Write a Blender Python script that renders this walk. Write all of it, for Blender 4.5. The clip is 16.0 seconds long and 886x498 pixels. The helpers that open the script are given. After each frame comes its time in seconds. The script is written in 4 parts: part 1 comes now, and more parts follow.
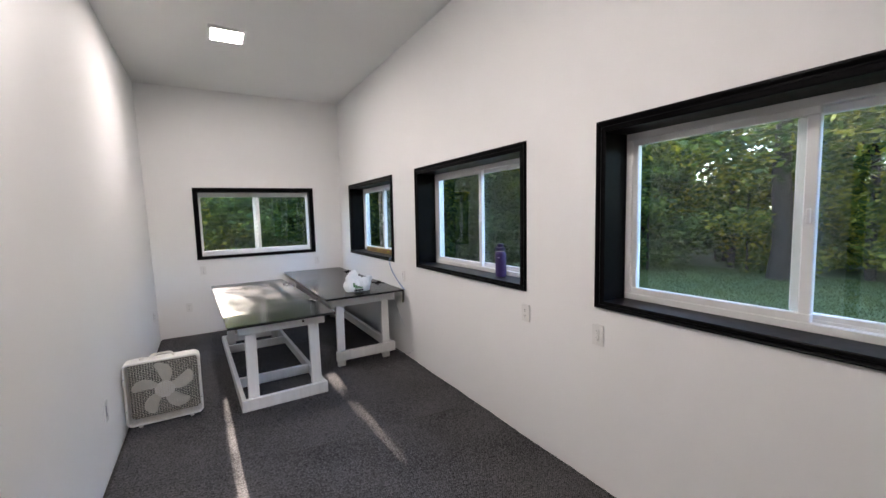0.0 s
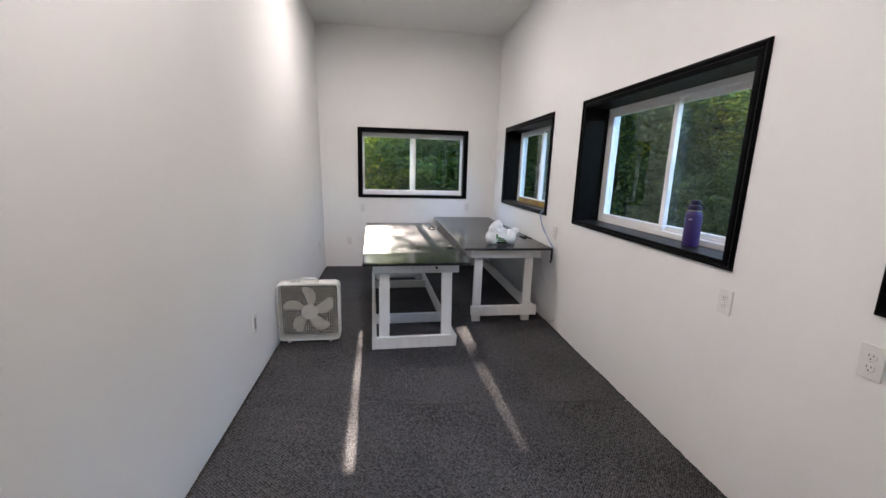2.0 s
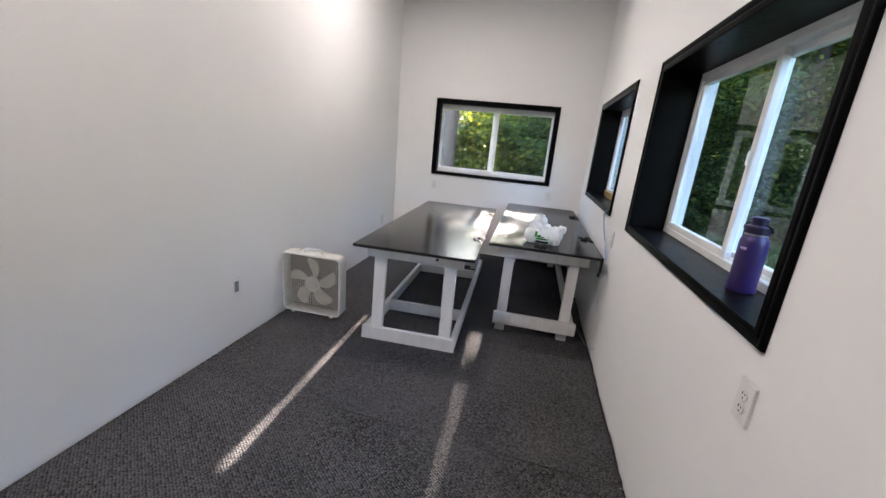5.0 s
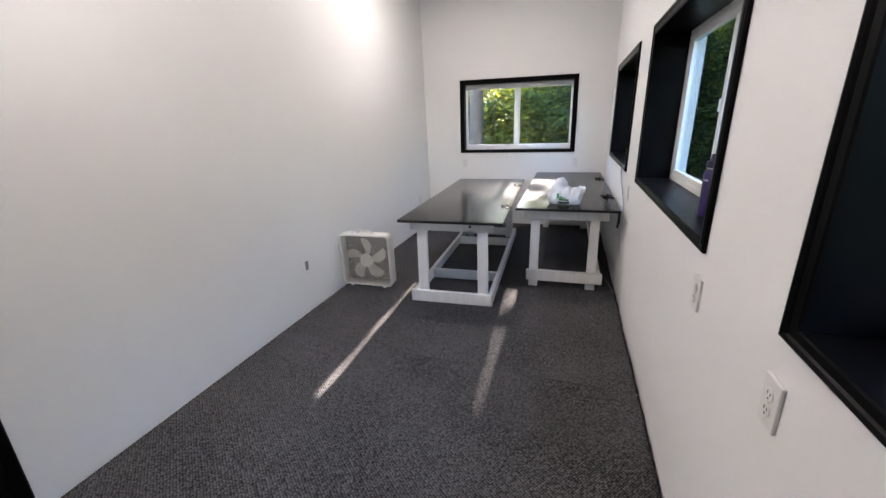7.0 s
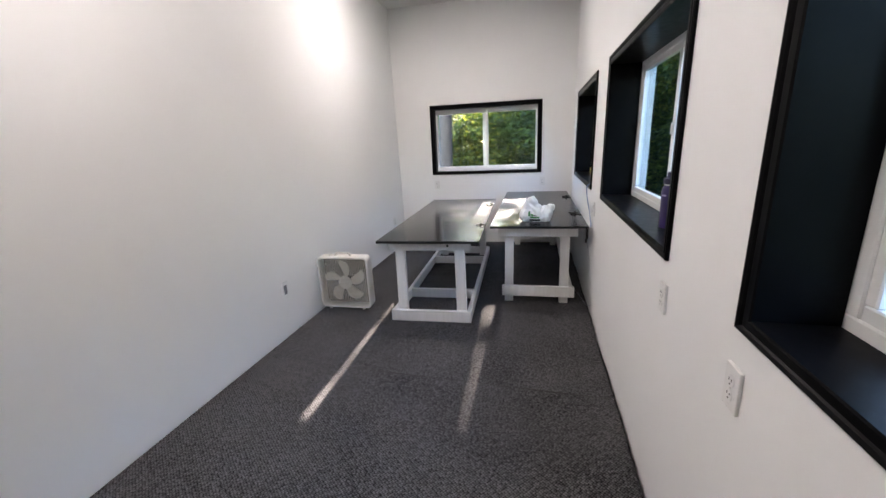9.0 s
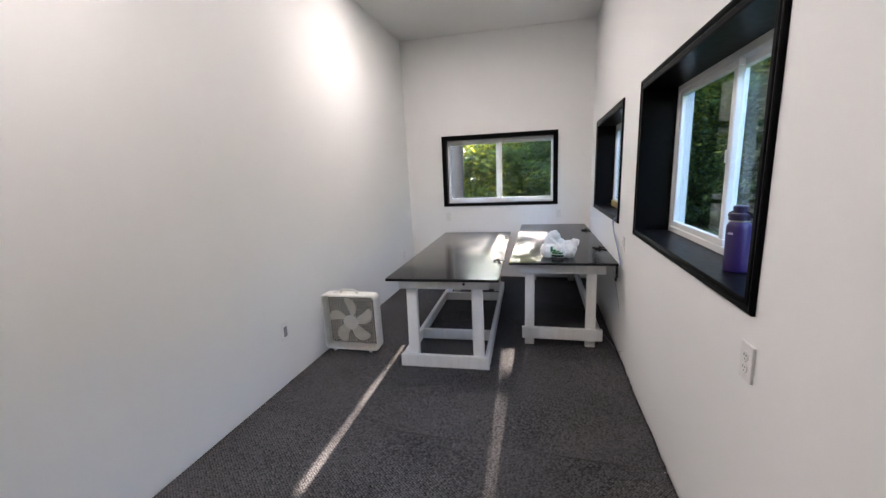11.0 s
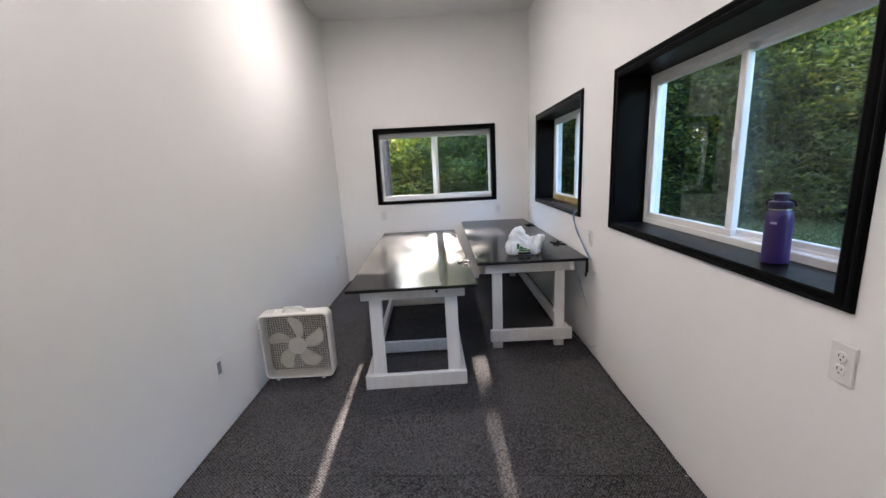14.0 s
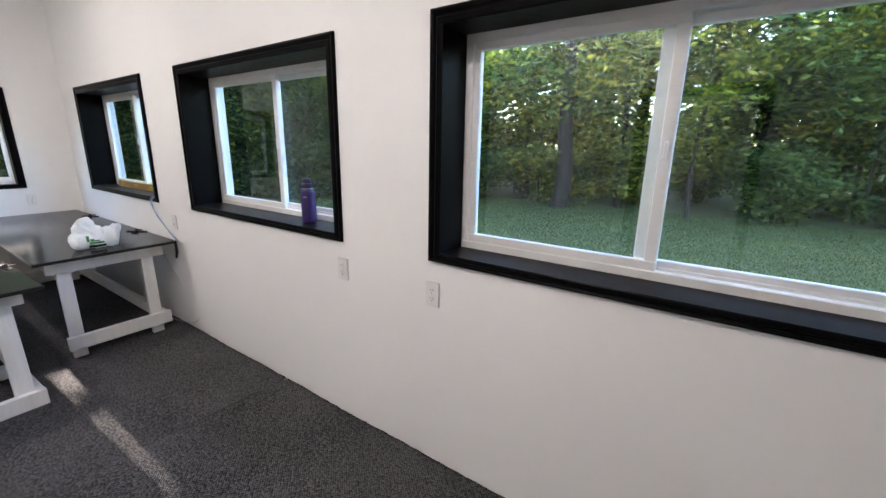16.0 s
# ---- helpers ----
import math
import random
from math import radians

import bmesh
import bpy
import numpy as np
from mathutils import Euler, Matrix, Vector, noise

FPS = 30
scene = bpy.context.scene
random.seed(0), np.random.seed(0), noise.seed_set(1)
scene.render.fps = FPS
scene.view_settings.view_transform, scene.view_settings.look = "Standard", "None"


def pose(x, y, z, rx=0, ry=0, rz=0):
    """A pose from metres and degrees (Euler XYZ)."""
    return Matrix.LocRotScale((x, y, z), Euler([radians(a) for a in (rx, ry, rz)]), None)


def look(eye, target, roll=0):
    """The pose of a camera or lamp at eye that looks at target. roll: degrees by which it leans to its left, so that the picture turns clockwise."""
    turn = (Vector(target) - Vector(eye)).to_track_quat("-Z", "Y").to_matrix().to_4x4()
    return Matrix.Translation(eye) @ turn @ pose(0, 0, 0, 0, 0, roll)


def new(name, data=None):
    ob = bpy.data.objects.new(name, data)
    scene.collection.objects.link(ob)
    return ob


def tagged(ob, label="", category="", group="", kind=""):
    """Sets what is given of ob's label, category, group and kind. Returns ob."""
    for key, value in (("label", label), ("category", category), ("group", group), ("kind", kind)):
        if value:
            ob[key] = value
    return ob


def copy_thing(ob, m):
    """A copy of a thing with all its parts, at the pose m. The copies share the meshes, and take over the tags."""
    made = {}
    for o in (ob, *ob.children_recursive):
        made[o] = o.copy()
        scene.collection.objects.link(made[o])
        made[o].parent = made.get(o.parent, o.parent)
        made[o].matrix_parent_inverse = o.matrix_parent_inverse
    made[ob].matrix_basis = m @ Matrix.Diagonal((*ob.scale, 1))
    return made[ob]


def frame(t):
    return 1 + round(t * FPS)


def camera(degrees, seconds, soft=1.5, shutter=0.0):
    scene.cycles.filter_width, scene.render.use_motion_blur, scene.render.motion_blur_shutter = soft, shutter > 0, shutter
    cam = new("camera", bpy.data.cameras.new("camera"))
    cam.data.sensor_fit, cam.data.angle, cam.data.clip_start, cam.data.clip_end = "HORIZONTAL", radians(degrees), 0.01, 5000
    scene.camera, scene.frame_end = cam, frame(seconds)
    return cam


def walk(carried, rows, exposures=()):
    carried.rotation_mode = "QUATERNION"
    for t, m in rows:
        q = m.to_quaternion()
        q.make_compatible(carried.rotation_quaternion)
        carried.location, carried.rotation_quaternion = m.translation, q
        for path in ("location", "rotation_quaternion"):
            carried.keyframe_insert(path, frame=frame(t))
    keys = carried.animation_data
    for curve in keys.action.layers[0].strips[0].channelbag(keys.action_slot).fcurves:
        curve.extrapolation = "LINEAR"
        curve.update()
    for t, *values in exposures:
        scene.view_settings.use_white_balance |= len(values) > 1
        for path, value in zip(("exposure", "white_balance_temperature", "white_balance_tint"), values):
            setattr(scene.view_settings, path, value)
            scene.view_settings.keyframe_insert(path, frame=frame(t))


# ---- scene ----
cam = camera(95.3, 16.0)
PATH = [
    (0, (0.651, 0.946, 1.586), (1.654, 2.668, 1.412), -1.7),
    (0.5, (0.619, 1.049, 1.546), (1.174, 2.96, 1.347), -2.2),
    (1, (0.664, 1.111, 1.507), (0.95, 3.071, 1.232), -1.6),
    (1.5, (0.768, 1.208, 1.474), (1.014, 3.163, 1.129), 0.1),
    (2, (0.918, 1.401, 1.468), (1.196, 3.344, 1.084), 1.5),
    (2.5, (1.069, 1.483, 1.465), (1.268, 3.433, 1.071), 2.2),
    (3, (1.362, 1.469, 1.472), (1.347, 3.422, 1.042), 2.1),
    (3.5, (1.5, 1.516, 1.473), (1.505, 3.471, 1.051), 3.0),
    (4, (1.566, 1.734, 1.494), (1.674, 3.692, 1.098), 4.5),
    (4.5, (1.652, 1.878, 1.476), (1.625, 3.839, 1.082), 4.8),
    (5, (1.873, 1.932, 1.48), (1.503, 3.83, 0.97), 5.6),
    (5.2, (1.909, 1.945, 1.488), (1.445, 3.81, 0.935), 5.5),
    (7.3, (2.052, 1.449, 1.5), (1.503, 3.276, 0.897), -2.5),
    (7.5, (2.043, 1.434, 1.498), (1.519, 3.268, 0.895), -2.6),
    (8, (2.054, 1.446, 1.493), (1.576, 3.302, 0.921), -3.1),
    (8.5, (2.032, 1.403, 1.513), (1.59, 3.28, 0.983), -2.8),
    (10.8, (1.922, 1.595, 1.497), (1.498, 3.507, 1.091), -2.1),
    (11, (1.883, 1.673, 1.501), (1.418, 3.584, 1.142), -2.4),
    (11.5, (1.766, 1.806, 1.496), (1.224, 3.709, 1.207), -2.0),
    (12, (1.698, 1.747, 1.494), (1.233, 3.662, 1.152), -0.9),
    (12.5, (1.62, 1.633, 1.476), (1.316, 3.562, 1.044), -0.0),
    (13, (1.546, 1.654, 1.475), (1.343, 3.586, 1.001), 0.6),
    (13.5, (1.462, 1.849, 1.484), (1.321, 3.8, 1.067), -1.1),
    (14, (1.401, 1.974, 1.487), (1.387, 3.936, 1.098), -2.9),
    (14.5, (1.284, 1.956, 1.505), (1.624, 3.882, 1.085), -1.8),
    (15, (1.154, 1.886, 1.541), (2.03, 3.623, 1.077), -0.9),
    (15.5, (1.138, 1.684, 1.573), (2.465, 3.097, 1.079), -0.4),
    (16, (1.111, 1.408, 1.552), (2.7, 2.51, 1.043), 0.6),
]
EXPO = [(0.0, 4.46, 6540, 17), (2.0, 4.42, 6540, 17), (5.2, 4.44, 6540, 17), (7.3, 4.55, 6540, 17), (8.7, 4.55, 6540, 17), (10.8, 4.44, 6540, 17), (13.5, 4.38, 6540, 17), (14.8, 4.40, 6540, 17), (16.0, 4.60, 6540, 17)]
walk(cam, [(t, look(eye, target, roll)) for t, eye, target, roll in PATH], EXPO)

# ---- light ----
ELEV, AZ = 23.4, -1.4            # sun height, and its bearing from +y towards +x, in degrees
world = bpy.data.worlds.new("sky")
scene.world = world
world.use_nodes = True
wn = world.node_tree
sky = wn.nodes.new("ShaderNodeTexSky")
sky.sky_type, sky.sun_disc = "NISHITA", False
sky.air_density, sky.dust_density, sky.ozone_density = 1.0, 0.5, 2.2
sky.sun_elevation, sky.sun_rotation = radians(ELEV), radians(AZ)
wn.links.new(sky.outputs[0], wn.nodes["Background"].inputs[0])
wn.nodes["Background"].inputs[1].default_value = 0.15
sun_data = bpy.data.lights.new("sun", "SUN")
sun_data.energy, sun_data.angle, sun_data.color = 2.7, radians(0.53), (1.0, 0.90, 0.77)
sun = new("sun", sun_data)
to_sun = Vector((math.sin(radians(AZ)) * math.cos(radians(ELEV)), math.cos(radians(AZ)) * math.cos(radians(ELEV)), math.sin(radians(ELEV))))
sun.matrix_world = look(to_sun * 60, (0, 0, 0))
# watts of the far ceiling light and of the added near one
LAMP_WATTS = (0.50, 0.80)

# ---- plan ----
XL, XR, YB, YF, ZC = 0.014, 2.518, -1.30, 7.50, 3.372  # inner faces of the room, ceiling height
WR, WF = 0.265, 0.19                                  # thickness of the window walls
GROUND = -0.45
LEAN, SKEW = 0.013, 0.006                              # by which the window wall leans out for each metre up, and runs out for each metre along
LEAN_W = 0.017                                        # by which the door wall leans out for each metre up


def on_east(y, z):
    """The inner face of the window wall."""
    return XR + LEAN * z + SKEW * (y - 4)


def on_west(z):
    """The inner face of the door wall."""
    return XL - LEAN_W * z



# ---- materials ----


class Nodes:
    """A short way to write node materials."""

    def __init__(self, name):
        self.mat = bpy.data.materials.new(name)
        self.mat.use_nodes = True
        self.tree = self.mat.node_tree
        self.b = self.tree.nodes["Principled BSDF"]
        self.out = self.tree.nodes["Material Output"]

    def node(self, kind, **values):
        n = self.tree.nodes.new(kind)
        for k, v in values.items():
            n.inputs[k.replace("_", " ")].default_value = v
        return n

    def link(self, a, b):
        self.tree.links.new(a, b)

    def coords(self, scale=(1, 1, 1), kind="Object"):
        t = self.node("ShaderNodeTexCoord")
        m = self.node("ShaderNodeMapping")
        m.inputs["Scale"].default_value = scale
        self.link(t.outputs[kind], m.inputs["Vector"])
        return m.outputs[0]

    def noise(self, scale, detail=4.0, rough=0.55, stretch=(1, 1, 1)):
        n = self.node("ShaderNodeTexNoise", Scale=scale, Detail=detail, Roughness=rough)
        self.link(self.coords(stretch), n.inputs["Vector"])
        return n.outputs["Fac"]

    def ramp(self, fac, stops):
        r = self.node("ShaderNodeValToRGB")
        el = r.color_ramp.elements
        while len(el) < len(stops):
            el.new(0.5)
        for e, (p, c) in zip(el, stops):
            e.position = p
            e.color = (*c, 1) if len(c) == 3 else c
        self.link(fac, r.inputs["Fac"])
        return r.outputs["Color"]

    def mix(self, fac, a, b, blend="MIX"):
        m = self.node("ShaderNodeMix")
        m.data_type, m.blend_type = "RGBA", blend
        for v, i in ((fac, 0), (a, 6), (b, 7)):
            if hasattr(v, "default_value") and not isinstance(v, (int, float, tuple)):
                self.link(v, m.inputs[i])
            elif isinstance(v, tuple):
                m.inputs[i].default_value = (*v, 1)
            else:
                m.inputs[i].default_value = v
        return m.outputs[2]

    def bump(self, height, strength, distance, after=None):
        n = self.node("ShaderNodeBump", Strength=strength, Distance=distance)
        self.link(height, n.inputs["Height"])
        if after is not None:
            self.link(after, n.inputs["Normal"])
        self.link(n.outputs[0], self.b.inputs["Normal"])
        return n.outputs[0]

    def set(self, **values):
        for k, v in values.items():
            self.b.inputs[k.replace("_", " ")].default_value = v
        return self


def painted(name, a, b, rough, scale=3.0, grain=160.0, bump=0.15, depth=0.0008, spec=0.4):
    """Paint with broad patches of slightly different tone and a fine roller or brush texture."""
    n = Nodes(name)
    n.link(n.ramp(n.noise(scale, 5), [(0.3, a), (0.72, b)]), n.b.inputs["Base Color"])
    n.link(n.ramp(n.noise(scale * 4, 3), [(0.2, (rough * 0.85,) * 3), (0.8, (min(1, rough * 1.15),) * 3)]), n.b.inputs["Roughness"])
    n.bump(n.noise(grain, 3), bump, depth, n.bump(n.noise(scale * 1.3, 3), 0.12, 0.006))
    n.set(Specular_IOR_Level=spec)
    return n.mat


M_WALL = painted("wall_paint", (0.79, 0.785, 0.775), (0.82, 0.815, 0.81), 0.55, 1.1, 240, 0.25, 0.0008, 0.3)
M_CEIL = painted("ceiling_paint", (0.74, 0.735, 0.72), (0.78, 0.775, 0.76), 0.8, 1.0, 200, 0.3, 0.001, 0.2)
M_BLACK = painted("black_trim_paint", (0.0025, 0.0025, 0.0028), (0.005, 0.005, 0.0054), 0.32, 6.0, 260, 0.12, 0.0003, 0.04)
M_VINYL = painted("white_vinyl", (0.70, 0.70, 0.69), (0.75, 0.75, 0.74), 0.32, 3.0, 300, 0.05, 0.0003, 0.5)
M_DOOR = painted("door_paint", (0.76, 0.765, 0.755), (0.80, 0.80, 0.79), 0.42, 4.0, 160, 0.2, 0.0006, 0.45)
M_PLATE = painted("outlet_plastic", (0.70, 0.695, 0.68), (0.76, 0.75, 0.735), 0.3, 20.0, 400, 0.02, 0.0002, 0.5)
M_PLATE_WHITE = painted("white_plate_plastic", (0.84, 0.84, 0.83), (0.88, 0.88, 0.87), 0.25, 20.0, 400, 0.02, 0.0002, 0.5)
M_SLOT = painted("socket_dark", (0.01, 0.01, 0.01), (0.02, 0.02, 0.02), 0.6, 20.0)
M_STEEL = painted("brushed_steel", (0.50, 0.48, 0.45), (0.60, 0.58, 0.55), 0.35, 30.0, 500, 0.1, 0.0003)
M_STEEL.node_tree.nodes["Principled BSDF"].inputs["Metallic"].default_value = 0.9
M_RAW = painted("torn_drywall", (0.25, 0.24, 0.24), (0.62, 0.60, 0.58), 0.9, 60.0, 300, 0.8, 0.004)
# near-black colour stands in for shade in the carpet seam and edges
M_SUBFLOOR = painted("dark_subfloor", (0.018, 0.016, 0.014), (0.035, 0.031, 0.027), 0.9, 8.0, 200, 0.4, 0.002)
M_BOX = painted("grey_box_plastic", (0.16, 0.17, 0.19), (0.24, 0.25, 0.27), 0.5, 30.0)
M_HARD = painted("black_hardware", (0.008, 0.008, 0.008), (0.02, 0.02, 0.02), 0.55, 30.0, spec=0.08)
M_FAN = painted("fan_plastic", (0.70, 0.67, 0.62), (0.78, 0.755, 0.715), 0.4, 9.0, 240, 0.08, 0.0004)
M_BLADE = painted("fan_blade_plastic", (0.56, 0.52, 0.45), (0.66, 0.62, 0.55), 0.5, 12.0, 200, 0.05, 0.0004)
M_GRILLE = painted("dusty_grille_plastic", (0.54, 0.49, 0.41), (0.76, 0.71, 0.63), 0.6, 16.0, 300, 0.1, 0.0004)
M_DARK = painted("fan_motor_and_inner_shade", (0.012, 0.010, 0.008), (0.036, 0.029, 0.023), 0.6, 12.0)
M_BLUE = painted("blue_cable_sheath", (0.17, 0.25, 0.42), (0.24, 0.32, 0.48), 0.45, 20.0)
M_GREYCORD = painted("grey_cord_sheath", (0.30, 0.32, 0.37), (0.40, 0.42, 0.47), 0.5, 20.0)
M_BRASS = painted("level_brass", (0.45, 0.30, 0.08), (0.62, 0.43, 0.13), 0.35, 20.0)
M_GREEN = painted("green_print", (0.025, 0.16, 0.035), (0.05, 0.24, 0.06), 0.5, 40.0)
M_PRINT = painted("black_print", (0.012, 0.02, 0.014), (0.03, 0.045, 0.03), 0.5, 40.0)
M_VIAL = painted("vial_green", (0.35, 0.55, 0.08), (0.45, 0.62, 0.12), 0.2, 40.0)
M_BAND = painted("bottle_logo", (0.35, 0.30, 0.50), (0.40, 0.35, 0.55), 0.4, 40.0)
M_CAP = painted("cap_plastic", (0.014, 0.010, 0.035), (0.02, 0.014, 0.05), 0.4, 20.0)
M_SIDING = painted("outside_siding", (0.40, 0.38, 0.34), (0.48, 0.46, 0.41), 0.8, 2.0)


def make_white_wood():
    n = Nodes("painted_timber")
    grain = n.noise(26, 6, 0.6, (1.0, 1.0, 0.12))
    worn = n.ramp(n.noise(9, 6, 0.7), [(0.66, (0, 0, 0)), (0.74, (1, 1, 1))])
    base = n.ramp(grain, [(0.25, (0.70, 0.69, 0.665)), (0.7, (0.81, 0.80, 0.78))])
    n.link(n.mix(worn, base, (0.60, 0.56, 0.49)), n.b.inputs["Base Color"])
    n.bump(grain, 0.35, 0.002)
    return n.set(Roughness=0.5).mat


def make_table_black():
    """Dark satin laminate with wipe marks and dust."""
    n = Nodes("black_laminate")
    smear = n.noise(4.0, 6, 0.65, (1.0, 0.35, 1.0))
    n.link(n.ramp(smear, [(0.3, (0.012, 0.0125, 0.013)), (0.75, (0.022, 0.0225, 0.023))]), n.b.inputs["Base Color"])
    n.link(n.ramp(n.noise(14, 5, 0.7), [(0.25, (0.13,) * 3), (0.8, (0.21,) * 3)]), n.b.inputs["Roughness"])
    n.bump(n.noise(220, 3), 0.06, 0.0004, n.bump(n.noise(2.4, 2), 0.05, 0.01))
    return n.set(Specular_IOR_Level=0.11).mat


def make_carpet():
    """Charcoal loop-pile carpet: staggered rows of loops with painted shade between them, flecks and trodden patches.
    """
    n = Nodes("carpet_loops")
    turn = n.node("ShaderNodeMapping")
    turn.inputs["Rotation"].default_value = (0, 0, radians(41))
    n.link(n.node("ShaderNodeTexCoord").outputs["Object"], turn.inputs["Vector"])
    size = n.node("ShaderNodeMapping")
    size.inputs["Scale"].default_value = (96, 80, 86)
    n.link(turn.outputs[0], size.inputs["Vector"])
    v = n.node("ShaderNodeTexVoronoi", Scale=1.0, Randomness=0.42)
    n.link(size.outputs[0], v.inputs["Vector"])
    loops = n.ramp(v.outputs["Distance"], [(0.05, (1, 1, 1)), (0.65, (0, 0, 0))])
    tone = n.ramp(v.outputs["Color"], [(0.1, (0.074, 0.072, 0.0748)), (0.9, (0.126, 0.1225, 0.1265))])
    fleck = n.ramp(n.noise(330, 3, 0.7), [(0.3, (0.78, 0.78, 0.78)), (0.72, (1.2, 1.2, 1.2))])
    patch = n.ramp(n.noise(1.6, 6, 0.6), [(0.3, (0.86, 0.86, 0.86)), (0.7, (1.12, 1.11, 1.11))])
    dark = n.mix(1.0, n.mix(1.0, tone, fleck, "MULTIPLY"), patch, "MULTIPLY")
    # colour darkened towards the pits, standing in for shade between the loops
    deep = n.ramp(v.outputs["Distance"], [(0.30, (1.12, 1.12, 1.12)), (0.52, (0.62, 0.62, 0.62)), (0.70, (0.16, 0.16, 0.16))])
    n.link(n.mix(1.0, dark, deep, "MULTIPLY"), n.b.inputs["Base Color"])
    n.bump(loops, 1.0, 0.006, n.bump(n.noise(22, 4), 0.35, 0.006))
    return n.set(Roughness=0.95, Specular_IOR_Level=0.1).mat


def make_glass():
    n = Nodes("window_glass")
    w = n.node("ShaderNodeLayerWeight", Blend=0.5)
    p = n.node("ShaderNodeMath")
    p.operation = "POWER"
    p.inputs[1].default_value = 5.0
    n.link(w.outputs["Facing"], p.inputs[0])
    f = n.node("ShaderNodeMapRange")
    f.inputs["To Min"].default_value, f.inputs["To Max"].default_value = 0.04, 1.0
    n.link(p.outputs[0], f.inputs["Value"])
    t = n.node("ShaderNodeBsdfTransparent", Color=(0.95, 0.975, 0.96, 1))
    g = n.node("ShaderNodeBsdfGlossy", Roughness=0.0)
    m = n.node("ShaderNodeMixShader")
    n.link(f.outputs[0], m.inputs[0]), n.link(t.outputs[0], m.inputs[1]), n.link(g.outputs[0], m.inputs[2])
    n.link(m.outputs[0], n.out.inputs[0])
    return n.mat


def make_bottle():
    n = Nodes("purple_powder_coat")
    n.link(n.ramp(n.noise(12, 4), [(0.3, (0.027, 0.014, 0.088)), (0.7, (0.034, 0.018, 0.108))]), n.b.inputs["Base Color"])
    n.bump(n.noise(600, 2), 0.2, 0.0004)
    return n.set(Roughness=0.38).mat


def make_bag():
    n = Nodes("thin_white_plastic")
    n.link(n.ramp(n.noise(14, 5), [(0.3, (0.78, 0.79, 0.80)), (0.7, (0.86, 0.87, 0.87))]), n.b.inputs["Base Color"])
    tr = n.node("ShaderNodeBsdfTranslucent", Color=(0.85, 0.86, 0.86, 1))
    m = n.node("ShaderNodeMixShader", Fac=0.35)
    n.link(n.b.outputs[0], m.inputs[1]), n.link(tr.outputs[0], m.inputs[2]), n.link(m.outputs[0], n.out.inputs[0])
    wave = n.node("ShaderNodeTexVoronoi", Scale=26.0)
    wave.feature = "DISTANCE_TO_EDGE"
    n.link(n.coords(), wave.inputs["Vector"])
    n.bump(wave.outputs["Distance"], 0.5, 0.01, n.bump(n.noise(45, 4), 0.35, 0.006))
    return n.set(Roughness=0.3).mat


def make_level_wood():
    n = Nodes("varnished_wood")
    g = n.noise(5, 6, 0.6, (22, 1.2, 22))
    n.link(n.ramp(g, [(0.3, (0.20, 0.11, 0.04)), (0.7, (0.38, 0.24, 0.09))]), n.b.inputs["Base Color"])
    return n.set(Roughness=0.35).mat


def make_leaf(name, dark, mid, light, glow):
    """Foliage: tone by leaf, with light coming through it."""
    n = Nodes(name)
    g = n.node("ShaderNodeNewGeometry")
    col = n.ramp(g.outputs["Random Per Island"], [(0.0, dark), (0.55, mid), (1.0, light)])
    tint = n.ramp(n.noise(0.9, 3), [(0.35, (0.7, 0.8, 0.75)), (0.7, (1.15, 1.1, 0.95))])
    col = n.mix(1.0, col, tint, "MULTIPLY")
    n.link(col, n.b.inputs["Base Color"])
    tr = n.node("ShaderNodeBsdfTranslucent")
    n.link(n.mix(1.0, col, glow, "MULTIPLY"), tr.inputs["Color"])
    m = n.node("ShaderNodeMixShader", Fac=0.5)
    n.link(n.b.outputs[0], m.inputs[1]), n.link(tr.outputs[0], m.inputs[2]), n.link(m.outputs[0], n.out.inputs[0])
    return n.set(Roughness=0.55, Specular_IOR_Level=0.15).mat


def make_bark():
    n = Nodes("bark")
    g = n.noise(9, 7, 0.7, (4, 4, 0.5))
    n.link(n.ramp(g, [(0.3, (0.010, 0.008, 0.0065)), (0.7, (0.036, 0.028, 0.022))]), n.b.inputs["Base Color"])
    n.bump(g, 0.9, 0.03)
    return n.set(Roughness=0.95, Specular_IOR_Level=0.1).mat


def make_beech():
    """Smooth grey bark with lichen blotches."""
    n = Nodes("smooth_grey_bark")
    blotch = n.noise(7, 5, 0.6, (1, 1, 0.6))
    n.link(n.ramp(blotch, [(0.3, (0.030, 0.028, 0.029)), (0.6, (0.056, 0.054, 0.055)), (0.8, (0.10, 0.10, 0.095))]), n.b.inputs["Base Color"])
    n.bump(n.noise(30, 5, 0.7, (1, 1, 0.3)), 0.5, 0.01)
    return n.set(Roughness=0.9, Specular_IOR_Level=0.1).mat


def make_grass():
    n = Nodes("lawn")
    fine = n.ramp(n.noise(34, 6, 0.7), [(0.25, (0.046, 0.058, 0.024)), (0.55, (0.074, 0.090, 0.038)), (0.85, (0.112, 0.128, 0.056))])
    bare = n.ramp(n.noise(0.55, 6, 0.65), [(0.54, (0, 0, 0)), (0.72, (0.55, 0.55, 0.55))])
    litter = n.ramp(n.noise(60, 4, 0.8), [(0.4, (0.060, 0.052, 0.030)), (0.7, (0.14, 0.115, 0.07))])
    n.link(n.mix(bare, fine, litter), n.b.inputs["Base Color"])
    n.bump(n.noise(60, 5, 0.8), 0.4, 0.02)
    return n.set(Roughness=0.9, Specular_IOR_Level=0.15).mat


def make_lamp():
    n = Nodes("led_diffuser")
    n.set(Base_Color=(0.9, 0.9, 0.9, 1), Emission_Color=(1.0, 0.95, 0.88, 1), Emission_Strength=6.0)
    return n.mat


